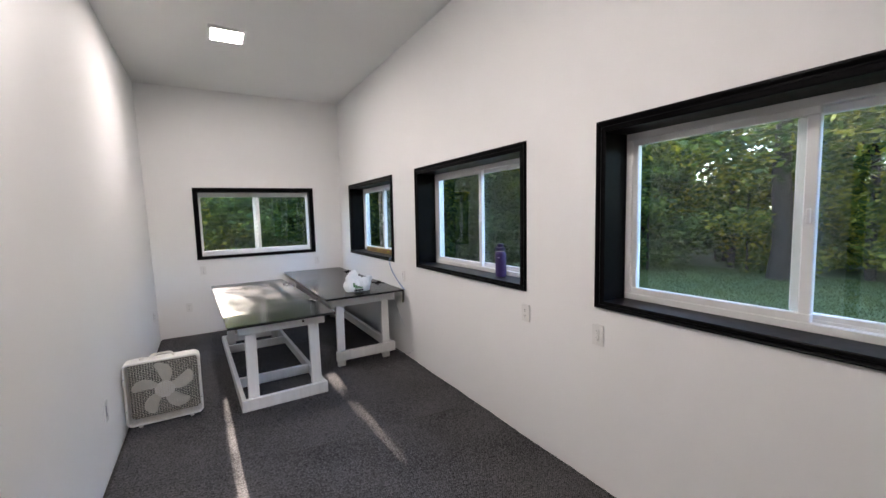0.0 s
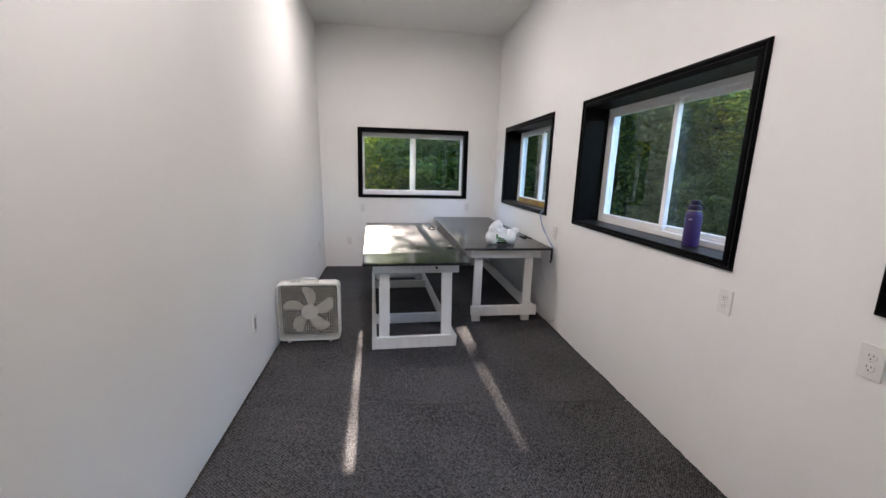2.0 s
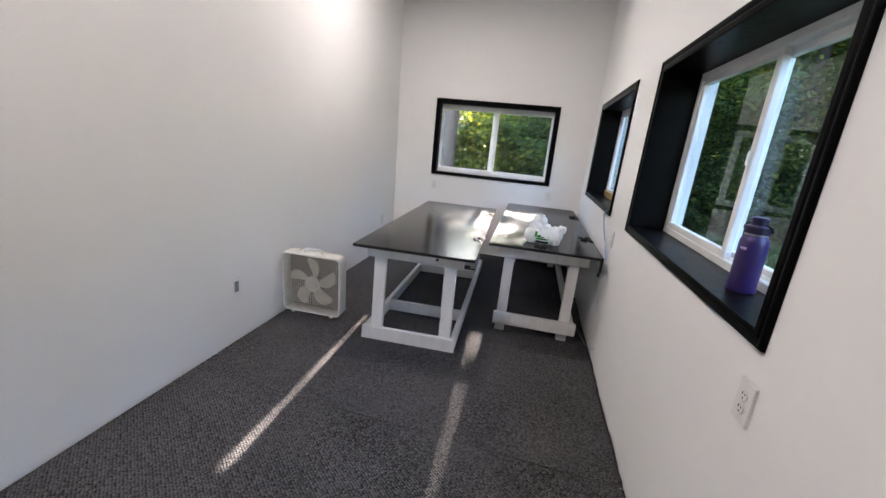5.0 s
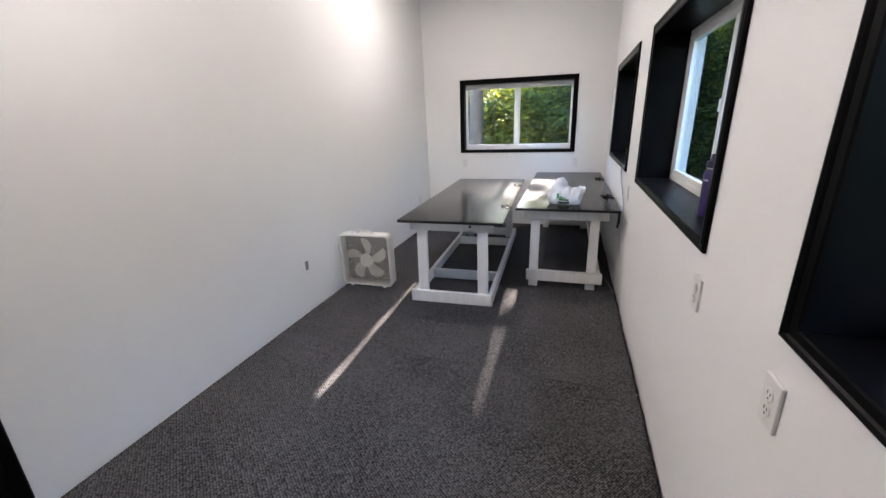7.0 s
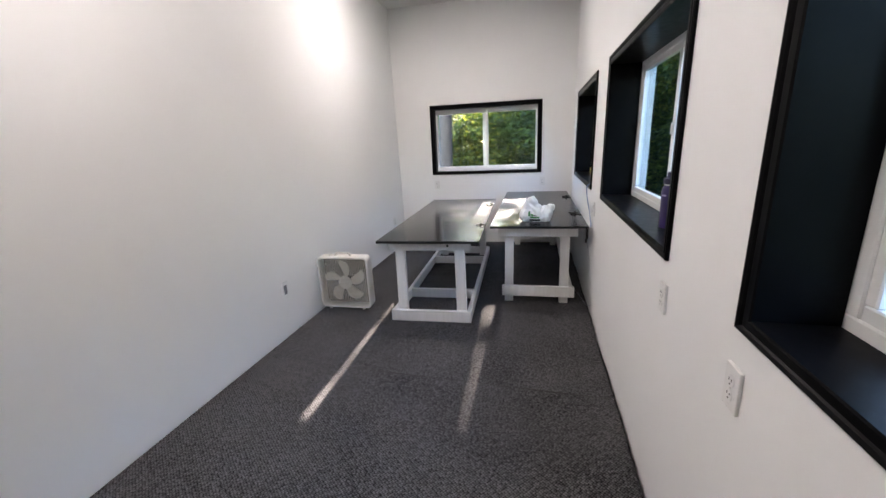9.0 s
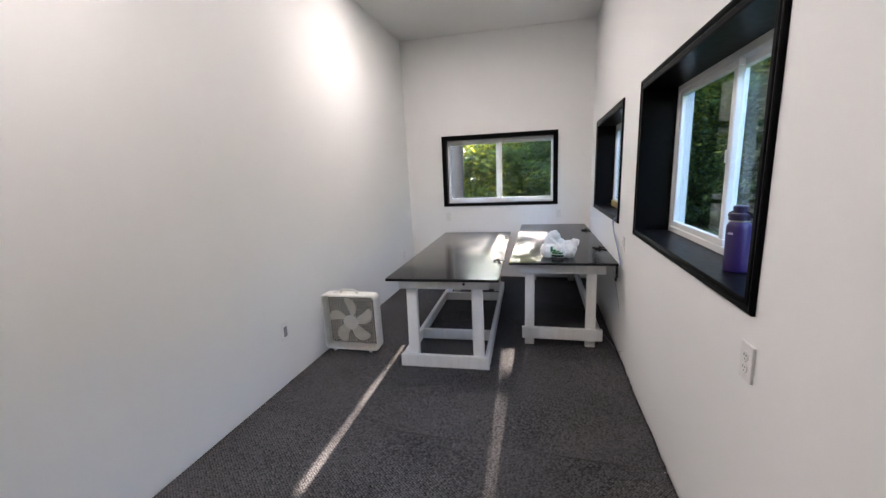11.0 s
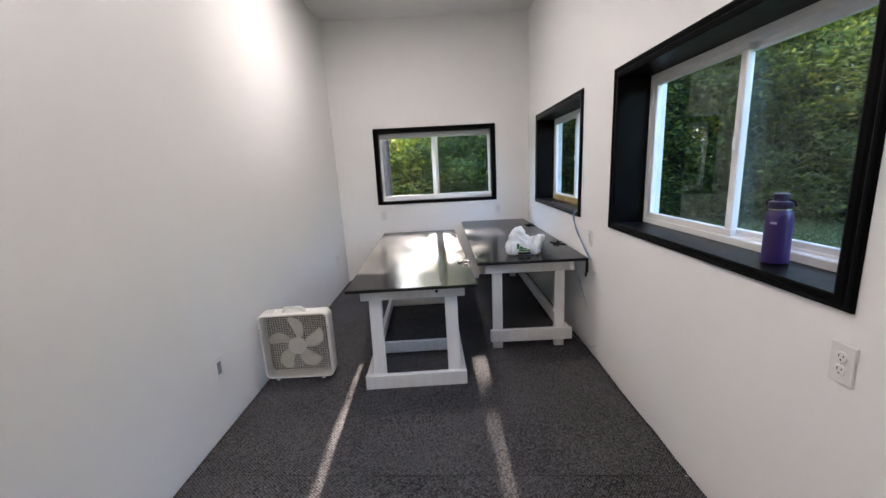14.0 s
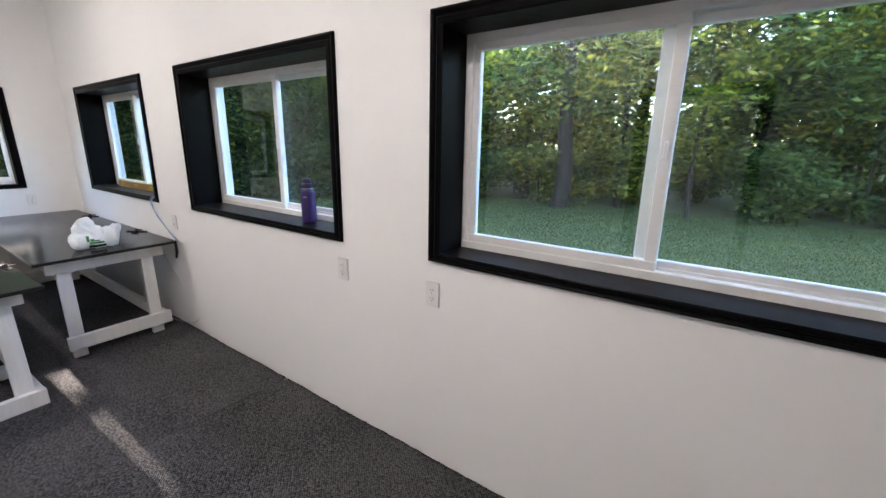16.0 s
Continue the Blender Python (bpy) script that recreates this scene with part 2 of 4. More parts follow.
M_WOOD, M_TOP, M_CARPET, M_GLASS = make_white_wood(), make_table_black(), make_carpet(), make_glass()
M_BOTTLE, M_BAG, M_LEVEL, M_BARK, M_GRASS, M_LED = make_bottle(), make_bag(), make_level_wood(), make_bark(), make_grass(), make_lamp()
M_BEECH = make_beech()
# yellow tones and lifted light ends paint sun flecks into the leaf colour
M_LEAF = make_leaf("leaf_green", (0.013, 0.028, 0.013), (0.048, 0.085, 0.030), (0.160, 0.195, 0.055), (1.5, 1.5, 0.75))
M_LEAF2 = make_leaf("leaf_green_sun_tinted", (0.020, 0.038, 0.011), (0.085, 0.115, 0.024), (0.310, 0.285, 0.060), (2.1, 1.85, 0.7))
M_LEAF3 = make_leaf("leaf_dark_evergreen", (0.010, 0.022, 0.012), (0.028, 0.050, 0.024), (0.130, 0.155, 0.042), (1.2, 1.25, 0.6))

# ---- mesh helpers ----


def mesh_of(name, bm, material, smooth=False):
    me = bpy.data.meshes.new(name)
    bmesh.ops.recalc_face_normals(bm, faces=bm.faces)
    bm.to_mesh(me)
    bm.free()
    me.materials.append(material)
    if smooth:
        for p in me.polygons:
            p.use_smooth = True
    return me


def part(name, bm, material, parent, label="", smooth=False):
    """One mesh object under a thing or a part."""
    ob = new(name, mesh_of(name, bm, material, smooth))
    ob.parent = parent
    if label:
        ob["label"] = label
    return ob


def empty(name, m, label, category, group="", kind=""):
    ob = new(name)
    ob.empty_display_size = 0.1
    ob.matrix_world = m
    return tagged(ob, label, category, group, kind)


def add_box(bm, lo, hi, bevel=0.0, segs=1, m=None):
    """A box from corner to corner, with its edges eased."""
    mid = [(a + b) / 2 for a, b in zip(lo, hi)]
    size = [abs(b - a) for a, b in zip(lo, hi)]
    r = bmesh.ops.create_cube(bm, size=1, matrix=Matrix.LocRotScale(mid, None, size))
    vs = r["verts"]
    if bevel > 0:
        es = list({e for v in vs for e in v.link_edges})
        r2 = bmesh.ops.bevel(bm, geom=es, offset=bevel, segments=segs, affect="EDGES", profile=0.5)
        vs = list({v for v in vs if v.is_valid} | set(r2["verts"]))
    if m is not None:
        bmesh.ops.transform(bm, matrix=m, verts=vs)
    return bm


def box(lo, hi, bevel=0.0, segs=1):
    return add_box(bmesh.new(), lo, hi, bevel, segs)


def add_rod(bm, a, b, r1, r2=None, n=12):
    a, b = Vector(a), Vector(b)
    m = Matrix.Translation((a + b) / 2) @ (b - a).to_track_quat("Z", "Y").to_matrix().to_4x4()
    bmesh.ops.create_cone(bm, cap_ends=True, segments=n, radius1=r1, radius2=r1 if r2 is None else r2, depth=(b - a).length, matrix=m)
    return bm


def lathe(profile, n=40):
    """A turned shape from (radius, height) pairs."""
    bm = bmesh.new()
    rings = [[bm.verts.new((r * math.cos(2 * math.pi * i / n), r * math.sin(2 * math.pi * i / n), z)) for i in range(n)] for r, z in profile]
    for a, b in zip(rings, rings[1:]):
        for i in range(n):
            bm.faces.new((a[i], a[(i + 1) % n], b[(i + 1) % n], b[i]))
    bm.faces.new(rings[0][::-1])
    bm.faces.new(rings[-1])
    return bm


def tube(name, points, radius, material, parent=None):
    """A cable along a smooth line of points, as a mesh."""
    cu = bpy.data.curves.new(name, "CURVE")
    cu.dimensions, cu.bevel_depth, cu.bevel_resolution, cu.resolution_u = "3D", radius, 2, 8
    sp = cu.splines.new("NURBS")
    sp.points.add(len(points) - 1)
    for p, q in zip(sp.points, points):
        p.co = (*q, 1)
    sp.use_endpoint_u, sp.order_u = True, 3
    tmp = bpy.data.objects.new(name, cu)
    me = bpy.data.meshes.new_from_object(tmp)
    bpy.data.objects.remove(tmp)
    me.materials.clear()
    me.materials.append(material)
    ob = new(name, me)
    ob.parent = parent
    return ob


def wall_mesh(us, vs, holes, thick, place):
    """A wall with openings through it. place(u, v, d) gives the point at u along, v up and d into the wall."""
    bm = bmesh.new()
    us = sorted(set(us) | {h[0] for h in holes} | {h[1] for h in holes})
    vs = sorted(set(vs) | {h[2] for h in holes} | {h[3] for h in holes})
    grid = {}

    def vert(i, j, d):
        if (i, j, d) not in grid:
            grid[i, j, d] = bm.verts.new(place(us[i], vs[j], d * thick))
        return grid[i, j, d]

    def solid(i, j):
        if not (0 <= i < len(us) - 1 and 0 <= j < len(vs) - 1):
            return False
        u, v = (us[i] + us[i + 1]) / 2, (vs[j] + vs[j + 1]) / 2
        return not any(h[0] < u < h[1] and h[2] < v < h[3] for h in holes)

    for i in range(len(us) - 1):
        for j in range(len(vs) - 1):
            if not solid(i, j):
                continue
            for d in (0, 1):
                bm.faces.new([vert(a, b, d) for a, b in ((i, j), (i + 1, j), (i + 1, j + 1), (i, j + 1))])
            for di, dj, e in ((-1, 0, ((i, j), (i, j + 1))), (1, 0, ((i + 1, j), (i + 1, j + 1))), (0, -1, ((i, j), (i + 1, j))), (0, 1, ((i, j + 1), (i + 1, j + 1)))):
                if not solid(i + di, j + dj):
                    (a, b), (c, d) = e
                    bm.faces.new((vert(a, b, 0), vert(c, d, 0), vert(c, d, 1), vert(a, b, 1)))
    return bm


def structure(name, bm, material, label, category):
    return tagged(new(name, mesh_of(name, bm, material)), label, category, kind="structure")


# ---- shell of the room ----
CAS = 0.062                                # width of the window casings
WIN = [                                    # centre along the wall, outer width of casing, lowest and highest edge
    ("window_1", 1.612, 1.698, 1.036, 2.056),
    ("window_2", 3.880, 1.694, 1.036, 2.056),
    ("window_3", 6.165, 1.668, 1.036, 2.056),
]
FARWIN = ("window_4", 1.319, 1.614, 1.044, 2.043)
holes = [(c - w / 2 + CAS - 0.012, c + w / 2 - CAS + 0.012, lo + CAS - 0.032, hi - CAS + 0.012) for _, c, w, lo, hi in WIN]
structure("wall_east", wall_mesh((YB - 0.2, YF - 0.0005), (GROUND - 0.3, ZC + 0.15), holes, WR, lambda u, v, d: (on_east(u, v) + d, u, v)), M_WALL,
          "white painted wall with three black-framed windows", "wall")
_, c, w, lo, hi = FARWIN
structure("wall_north", wall_mesh((XL - 0.22, XR + WR + 0.08), (GROUND - 0.3, ZC + 0.15), [(c - w / 2 + CAS - 0.012, c + w / 2 - CAS + 0.012, lo + CAS - 0.032, hi - CAS + 0.012)], WF,
          lambda u, v, d: (u, YF + d, v)), M_WALL, "white painted end wall with one black-framed window", "wall")
DY0, DY1, DH = 1.320, 2.142, 2.05          # the doorway
structure("wall_west", wall_mesh((YB - 0.2, YF - 0.003), (GROUND - 0.3, ZC + 0.15), [(DY0 - 0.02, DY1 + 0.02, 0.0, DH + 0.02)], 0.15, lambda u, v, d: (on_west(v) - d, u, v)), M_WALL,
          "plain white painted long wall with a doorway", "wall")
structure("wall_south", box((XL - 0.10, YB - 0.15, GROUND - 0.3), (XR + 0.05, YB, ZC + 0.15)), M_WALL, "plain white painted wall", "wall")
structure("ceiling", box((XL - 0.3, YB - 0.3, ZC), (XR + WR, YF + WF, ZC + 0.16)), M_CEIL, "flat white painted ceiling", "ceiling")
# unseen roof; the overhang is added to cut sky light on the windows
structure("roof", box((XL - 0.6, YB - 0.6, ZC + 0.161), (XR + WR + 0.75, YF + WF + 0.30, ZC + 0.30)), M_SIDING, "unseen flat roof, its overhang added to shade the windows", "roof")
structure("floor", box((XL + 0.003, YB + 0.003, -0.15), (XR - 0.026, YF - 0.003, -0.012)), M_SUBFLOOR, "bare subfloor under the carpet, coloured dark as shade in its gaps", "floor")


def carpet(y0, y1, seed, s0=0.0, s1=0.0):
    """A cut sheet of carpet with a rough hand-cut edge along the walls."""
    bm = bmesh.new()
    rng = random.Random(seed)
    n = int((y1 - y0) / 0.05)
    top, low = [], []
    for i in range(n + 1):
        y = y0 + (y1 - y0) * i / n
        a = XL + 0.004 + 0.008 * rng.random() + 0.012 * (noise.noise((y * 1.3, seed, 0)) + 0.6)
        b = on_east(y, 0) - 0.002 - 0.006 * rng.random() - 0.008 * (noise.noise((y * 1.7, seed, 5)) + 0.6)
        xs = [a, a + 0.02, a + 0.1] + [a + 0.1 + (b - a - 0.2) * k / 20 for k in range(1, 20)] + [b - 0.1, b - 0.02, b]
        e = rng.random() * 0.0015 if i in (0, n) else 0
        slant = s0 + (s1 - s0) * (i / n)
        top.append([bm.verts.new((x, y + e + slant * (x - XL), (-0.004 if k in (0, len(xs) - 1) else 0) + 0.0025 * noise.noise((x * 2.1, y * 2.1, seed))
                                  + (0.0004 if i in (0, n) else 0))) for k, x in enumerate(xs)])
        low.append([bm.verts.new((x, y + e + slant * (x - XL), -0.0115)) for x in (xs[0], xs[-1])])
    for r, s in zip(top, top[1:]):
        for k in range(len(r) - 1):
            bm.faces.new((r[k], r[k + 1], s[k + 1], s[k]))
    for i in range(n):
        bm.faces.new((top[i][0], top[i + 1][0], low[i + 1][0], low[i][0]))
        bm.faces.new((top[i][-1], top[i + 1][-1], low[i + 1][1], low[i][1]))
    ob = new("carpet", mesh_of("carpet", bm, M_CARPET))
    for p in ob.data.polygons:
        p.use_smooth = True
    return tagged(ob, "charcoal grey loop-pile carpet sheet with roughly cut edges", "carpet", "carpet sheets")


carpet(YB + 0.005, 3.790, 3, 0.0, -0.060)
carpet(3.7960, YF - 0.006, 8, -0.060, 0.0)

# ---- ceiling lamps ----


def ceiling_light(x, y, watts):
    led = empty("ceiling_light", pose(x, y, ZC), "square white flush LED ceiling light, switched on; the nearer of the two is added fill", "ceiling light", "ceiling lights")
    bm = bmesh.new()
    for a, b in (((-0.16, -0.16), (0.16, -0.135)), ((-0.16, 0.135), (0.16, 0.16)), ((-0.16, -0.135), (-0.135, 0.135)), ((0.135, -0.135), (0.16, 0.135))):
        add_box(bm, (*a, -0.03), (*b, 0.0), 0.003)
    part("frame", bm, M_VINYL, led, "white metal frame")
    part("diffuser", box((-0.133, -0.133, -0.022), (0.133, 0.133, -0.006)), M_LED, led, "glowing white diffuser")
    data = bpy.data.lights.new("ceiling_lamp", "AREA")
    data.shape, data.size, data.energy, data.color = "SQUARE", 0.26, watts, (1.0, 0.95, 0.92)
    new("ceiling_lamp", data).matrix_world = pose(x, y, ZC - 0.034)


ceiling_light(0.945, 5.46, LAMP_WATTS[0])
# unseen second light, added as fill for the near walls
ceiling_light(0.46, 2.45, LAMP_WATTS[1])

# ---- windows ----
CASING = [(0.0, 0.0), (0.0, 0.008), (0.007, 0.011), (0.026, 0.012), (0.031, 0.008), (0.037, 0.008), (0.043, 0.013), (0.052, 0.016), (0.058, 0.015), (0.062, 0.010), (0.062, 0.0)]


def add_mitred(bm, x0, x1, z0, z1, side, profile, y=0.0, kb=1.0):
    """One side of a picture-frame moulding round the opening x0..x1, z0..z1; it stands proud towards -y."""
    rings = []
    for end in (0, 1):
        ring = []
        for o, h in profile:
            if side in ("top", "bottom"):
                x = x0 - o if end == 0 else x1 + o
                z = z1 + o if side == "top" else z0 - o * kb
            else:
                z = z0 - o * kb if end == 0 else z1 + o
                x = x0 - o if side == "left" else x1 + o
            ring.append(bm.verts.new((x, y - h, z)))
        rings.append(ring)
    a, b = rings
    for i in range(len(profile)):
        j = (i + 1) % len(profile)
        bm.faces.new((a[i], a[j], b[j], b[i]))
    bm.faces.new(a)
    bm.faces.new(b[::-1])
    return bm


def add_rect_frame(bm, x0, x1, z0, z1, wl, wr, wb, wt, y0, y1, bevel=0.003):
    """Four mitre-less bars round a rectangle."""
    add_box(bm, (x0, y0, z0), (x1, y1, z0 + wb), bevel)
    add_box(bm, (x0, y0, z1 - wt), (x1, y1, z1), bevel)
    add_box(bm, (x0, y0, z0 + wb), (x0 + wl, y1, z1 - wt), bevel)
    add_box(bm, (x1 - wr, y0, z0 + wb), (x1, y1, z1 - wt), bevel)
    return bm


def window(name, m, w, h, depth, label, slim=1.0):
    """A sliding window in a deep black reveal. m: the middle of the casing's lower edge on the wall face, x to the right, y out of the house."""
    win = empty(name, m, label, "window", "windows", "structure")
    x0, x1, z0, z1 = -w / 2 + CAS, w / 2 - CAS, CAS - 0.020, h - CAS
    for side in ("top", "bottom", "left", "right"):
        part("casing", add_mitred(bmesh.new(), x0, x1, z0, z1, side, CASING, -0.001, 1.0 - 0.020 / CAS), M_BLACK, win, "black moulded casing")
    t = 0.010
    part("sill_board", box((x0 - t, -0.003, z0 - t), (x1 + t, depth, z0), 0.001), M_BLACK, win, "black painted sill board")
    part("head_board", box((x0 - t, -0.003, z1), (x1 + t, depth, z1 + t), 0.001), M_BLACK, win)
    for s in (-1, 1):
        e = x0 if s < 0 else x1
        part("reveal_board", box((min(e, e + s * t), -0.003, z0), (max(e, e + s * t), depth, z1), 0.001), M_BLACK, win)
    fr = part("window_frame", add_rect_frame(bmesh.new(), x0 - t, x1 + t, z0 - t, z1 + t, 0.036 * slim + t, 0.036 * slim + t, 0.034 + t, 0.036 + t, depth, depth + 0.085, 0.004), M_VINYL, win, "white vinyl frame")
    part("track", box((x0 + 0.036, depth + 0.030, z0 + 0.034), (x1 - 0.036, depth + 0.036, z0 + 0.046), 0.001), M_VINYL, fr)
    # the inner sash slides on the left, the outer one stays on the right
    for sx0, sx1, sy, wl, wr in ((x0 + 0.030 * slim, 0.038, depth + 0.006, 0.036 * slim, 0.042), (-0.046, x1 - 0.030 * slim, depth + 0.042, 0.042, 0.034 * slim)):
        sash = part("sash", add_rect_frame(bmesh.new(), sx0, sx1, z0 + 0.028, z1 - 0.030, wl, wr, 0.040, 0.036, sy, sy + 0.030, 0.004), M_VINYL, win, "white vinyl sash")
        gl = part("pane", box((sx0 + wl - 0.004, sy + 0.013, z0 + 0.028 + 0.036), (sx1 - wr + 0.004, sy + 0.017, z1 - 0.030 - 0.032)), M_GLASS, sash, "clear glass pane")
        gl.visible_shadow = False
    part("latch", box((0.010, depth - 0.006, (z0 + z1) / 2 - 0.03), (0.024, depth + 0.007, (z0 + z1) / 2 + 0.03), 0.003), M_VINYL, win, "white latch")
    return win


for name, c, w, lo, hi in WIN:
    window(name, pose(on_east(c, lo), c, lo, -math.degrees(LEAN), 0, -90 - math.degrees(SKEW)), w, hi - lo, 0.168 if name == "window_1" else 0.195, "white sliding window in a deep black-painted wooden frame")
name, c, w, lo, hi = FARWIN
window(name, pose(c, YF, lo), w, hi - lo, 0.095, "white sliding window in a black-painted wooden frame", 0.42)

# ---- door ----
door = empty("door_1", pose(XL, DY1, 0, 0, -math.degrees(LEAN_W), 0), "white six-panel interior door, closed, in black trim", "door", kind="structure")
DW, DT = DY1 - DY0, DH                      # local: y runs from the hinges (0) to the lock side (-DW)


def door_leaf():
    """The leaf: stiles, rails and fields sunk in two steps."""
    bm = bmesh.new()
    ys = [-DW + 0.003, -DW + 0.102, -DW / 2 - 0.052, -DW / 2 + 0.052, -0.102, -0.003]
    zs = [0.012, 0.235, 0.880, 1.004, 1.606, 1.702, 1.930, DT - 0.003]
    v = {}
    for i, y in enumerate(ys):
        for j, z in enumerate(zs):
            v[i, j] = bm.verts.new((0.003, y, z))
    fields = []
    for i in range(len(ys) - 1):
        for j in range(len(zs) - 1):
            f = bm.faces.new((v[i, j], v[i + 1, j], v[i + 1, j + 1], v[i, j + 1]))
            if i in (1, 3) and j in (1, 3, 5):
                fields.append(f)
    bm.normal_update()
    for f in fields:
        for step, d in ((0.006, -0.002), (0.010, -0.008), (0.012, -0.001), (0.026, 0.006)):
            bmesh.ops.inset_individual(bm, faces=[f], thickness=step, depth=d)
    edge = [e for e in bm.edges if e.is_boundary]
    r = bmesh.ops.extrude_edge_only(bm, edges=edge)
    bmesh.ops.translate(bm, vec=(-0.036, 0, 0), verts=[e for e in r["geom"] if isinstance(e, bmesh.types.BMVert)])
    bmesh.ops.holes_fill(bm, edges=[e for e in bm.edges if e.is_boundary])
    return bm


leaf = part("leaf", door_leaf(), M_DOOR, door, "white six-panel leaf")
for z in (0.27, 1.077, 1.778):
    hg = part("hinge", add_rod(bmesh.new(), (0.012, 0.004, z - 0.05), (0.012, 0.004, z + 0.05), 0.0075), M_STEEL, door, "satin steel hinge")
    part("hinge_plate", box((0.0035, 0.004, z - 0.05), (0.007, 0.026, z + 0.05), 0.001), M_STEEL, hg)
DOORCAS = [(0.0, 0.0), (0.0, 0.012), (0.010, 0.016), (0.040, 0.017), (0.046, 0.013), (0.054, 0.013), (0.066, 0.021), (0.082, 0.024), (0.089, 0.018), (0.089, 0.0)]
turn = pose(0, 0, 0, 0, 0, 90)              # moulding proud towards -y becomes proud towards +x
for side in ("top", "left", "right"):
    bm = add_mitred(bmesh.new(), -DW - 0.002, 0.002, -0.1 if side != "top" else 0.0, DT, side, DOORCAS)
    bmesh.ops.bisect_plane(bm, geom=bm.verts[:] + bm.edges[:] + bm.faces[:], plane_co=(0, 0, 0.001), plane_no=(0, 0, -1), clear_outer=True)
    bmesh.ops.transform(bm, matrix=turn, verts=bm.verts)
    part("casing", bm, M_BLACK, door, "black moulded casing")
bm = bmesh.new()
add_box(bm, (-0.148, 0.0005, 0.0), (0.0, 0.019, DT + 0.019))
add_box(bm, (-0.148, -DW - 0.019, 0.0), (0.0, -DW - 0.0005, DT + 0.019))
add_box(bm, (-0.148, -DW, DT + 0.0005), (0.0, 0.0, DT + 0.019))
part("jamb", bm, M_BLACK, door, "black painted jamb")
knob = part("knob", add_rod(add_rod(bmesh.new(), (0.002, -DW + 0.07, 0.95), (0.05, -DW + 0.07, 0.95), 0.011), (0.045, -DW + 0.07, 0.95), (0.068, -DW + 0.07, 0.95), 0.026, 0.022, 24), M_STEEL, door)

# ---- wall plates ----


def outlet(m, w=0.074, h=0.119, kind="duplex"):
    """A wall plate lying in x-z, facing -y."""
    ob = empty("outlet", m, "white duplex power outlet with its cover plate", "outlet", "power outlets")
    part("plate", box((-w / 2, -0.0095, -h / 2), (w / 2, 0.0, h / 2), 0.0022, 2), M_PLATE, ob)
    for s in (-1, 1):
        bm = lathe([(0.0165, 0.0), (0.0165, 0.0022), (0.0155, 0.003)], 20)
        bmesh.ops.transform(bm, matrix=Matrix.Translation((0, -0.0094, s * 0.0195)) @ pose(0, 0, 0, 90, 0, 0), verts=bm.verts)
        face = part("socket_face", bm, M_PLATE, ob)
        bm = bmesh.new()
        for x, hh in ((-0.0064, 0.008), (0.0064, 0.0065)):
            add_box(bm, (x - 0.0012, -0.0132, s * 0.0195 + 0.002 - hh / 2 + 0.002), (x + 0.0012, -0.0125, s * 0.0195 + 0.002 + hh / 2 + 0.002))
        add_rod(bm, (0, -0.0132, s * 0.0195 - 0.0085), (0, -0.0125, s * 0.0195 - 0.0085), 0.0026, None, 10)
        part("slot", bm, M_SLOT, face, "dark slots")
    part("screw", add_rod(bmesh.new(), (0, -0.0108, 0), (0, -0.0094, 0), 0.0028, None, 10), M_STEEL, ob)
    return ob


first = outlet(pose(on_east(3.04, 0.885) - 0.0005, 3.04, 0.885, 0, 0, -90))
for m in (pose(on_east(2.437, 0.878) - 0.0005, 2.437, 0.878, 0, 0, -90), pose(on_east(5.079, 0.9) - 0.0005, 5.079, 0.900, 0, 0, -90), pose(0.573, YF - 0.0005, 0.892), pose(2.141, YF - 0.0005, 0.918),
          pose(0.371, YF - 0.0005, 0.395), pose(on_west(0.41) + 0.0005, 7.02, 0.412, 0, 0, 90)):
    copy_thing(first, m)

# a plate with a dark opening, low on the long wall
op = empty("wall_plate", pose(on_west(0.388) + 0.001, 4.205, 0.388, 0, 0, 90), "white rectangular wall plate with a dark open slot", "wall plate")
bm = add_rect_frame(bmesh.new(), -0.040, 0.040, -0.068, 0.068, 0.020, 0.020, 0.030, 0.030, -0.009, 0.0, 0.002)
part("plate", bm, M_PLATE_WHITE, op)
part("insert", box((-0.0205, -0.0075, -0.0385), (0.0205, -0.0005, 0.0385)), M_BOX, op, "dark grey insert")

# a switch box still without its cover, beside the door
sb = empty("switch_box", pose(on_west(1.035) + 0.0008, 2.290, 1.035, 0, 0, 90), "open light switch box in torn drywall, without cover plate", "switch box")
bm = bmesh.new()
rng = random.Random(5)
ring_o, ring_i = [], []
for k in range(36):
    a = 2 * math.pi * k / 36
    d = 1 / max(abs(math.cos(a)) / 0.034, abs(math.sin(a)) / 0.060)
    r = d * (1.0 + 0.13 * rng.random())
    ring_o.append(bm.verts.new((r * math.cos(a), -0.0012, r * math.sin(a))))
    ring_i.append(bm.verts.new((0.9 * d * math.cos(a), -0.0022, 0.9 * d * math.sin(a))))
for k in range(36):
    bm.faces.new((ring_o[k], ring_o[(k + 1) % 36], ring_i[(k + 1) % 36], ring_i[k]))
part("torn_edge", bm, M_RAW, sb, "ragged torn drywall paper")
part("box", add_rect_frame(bmesh.new(), -0.0300, 0.0300, -0.0525, 0.0525, 0.005, 0.005, 0.006, 0.006, -0.005, 0.0, 0.001), M_BOX, sb, "dark grey plastic box rim")
part("recess", box((-0.025, -0.0016, -0.0465), (0.025, -0.0004, 0.0465)), M_BOX, sb)
part("yoke", add_rect_frame(bmesh.new(), -0.019, 0.019, -0.050, 0.050, 0.004, 0.004, 0.016, 0.016, -0.0070, -0.0052, 0.0005), M_STEEL, sb, "bare metal yoke")
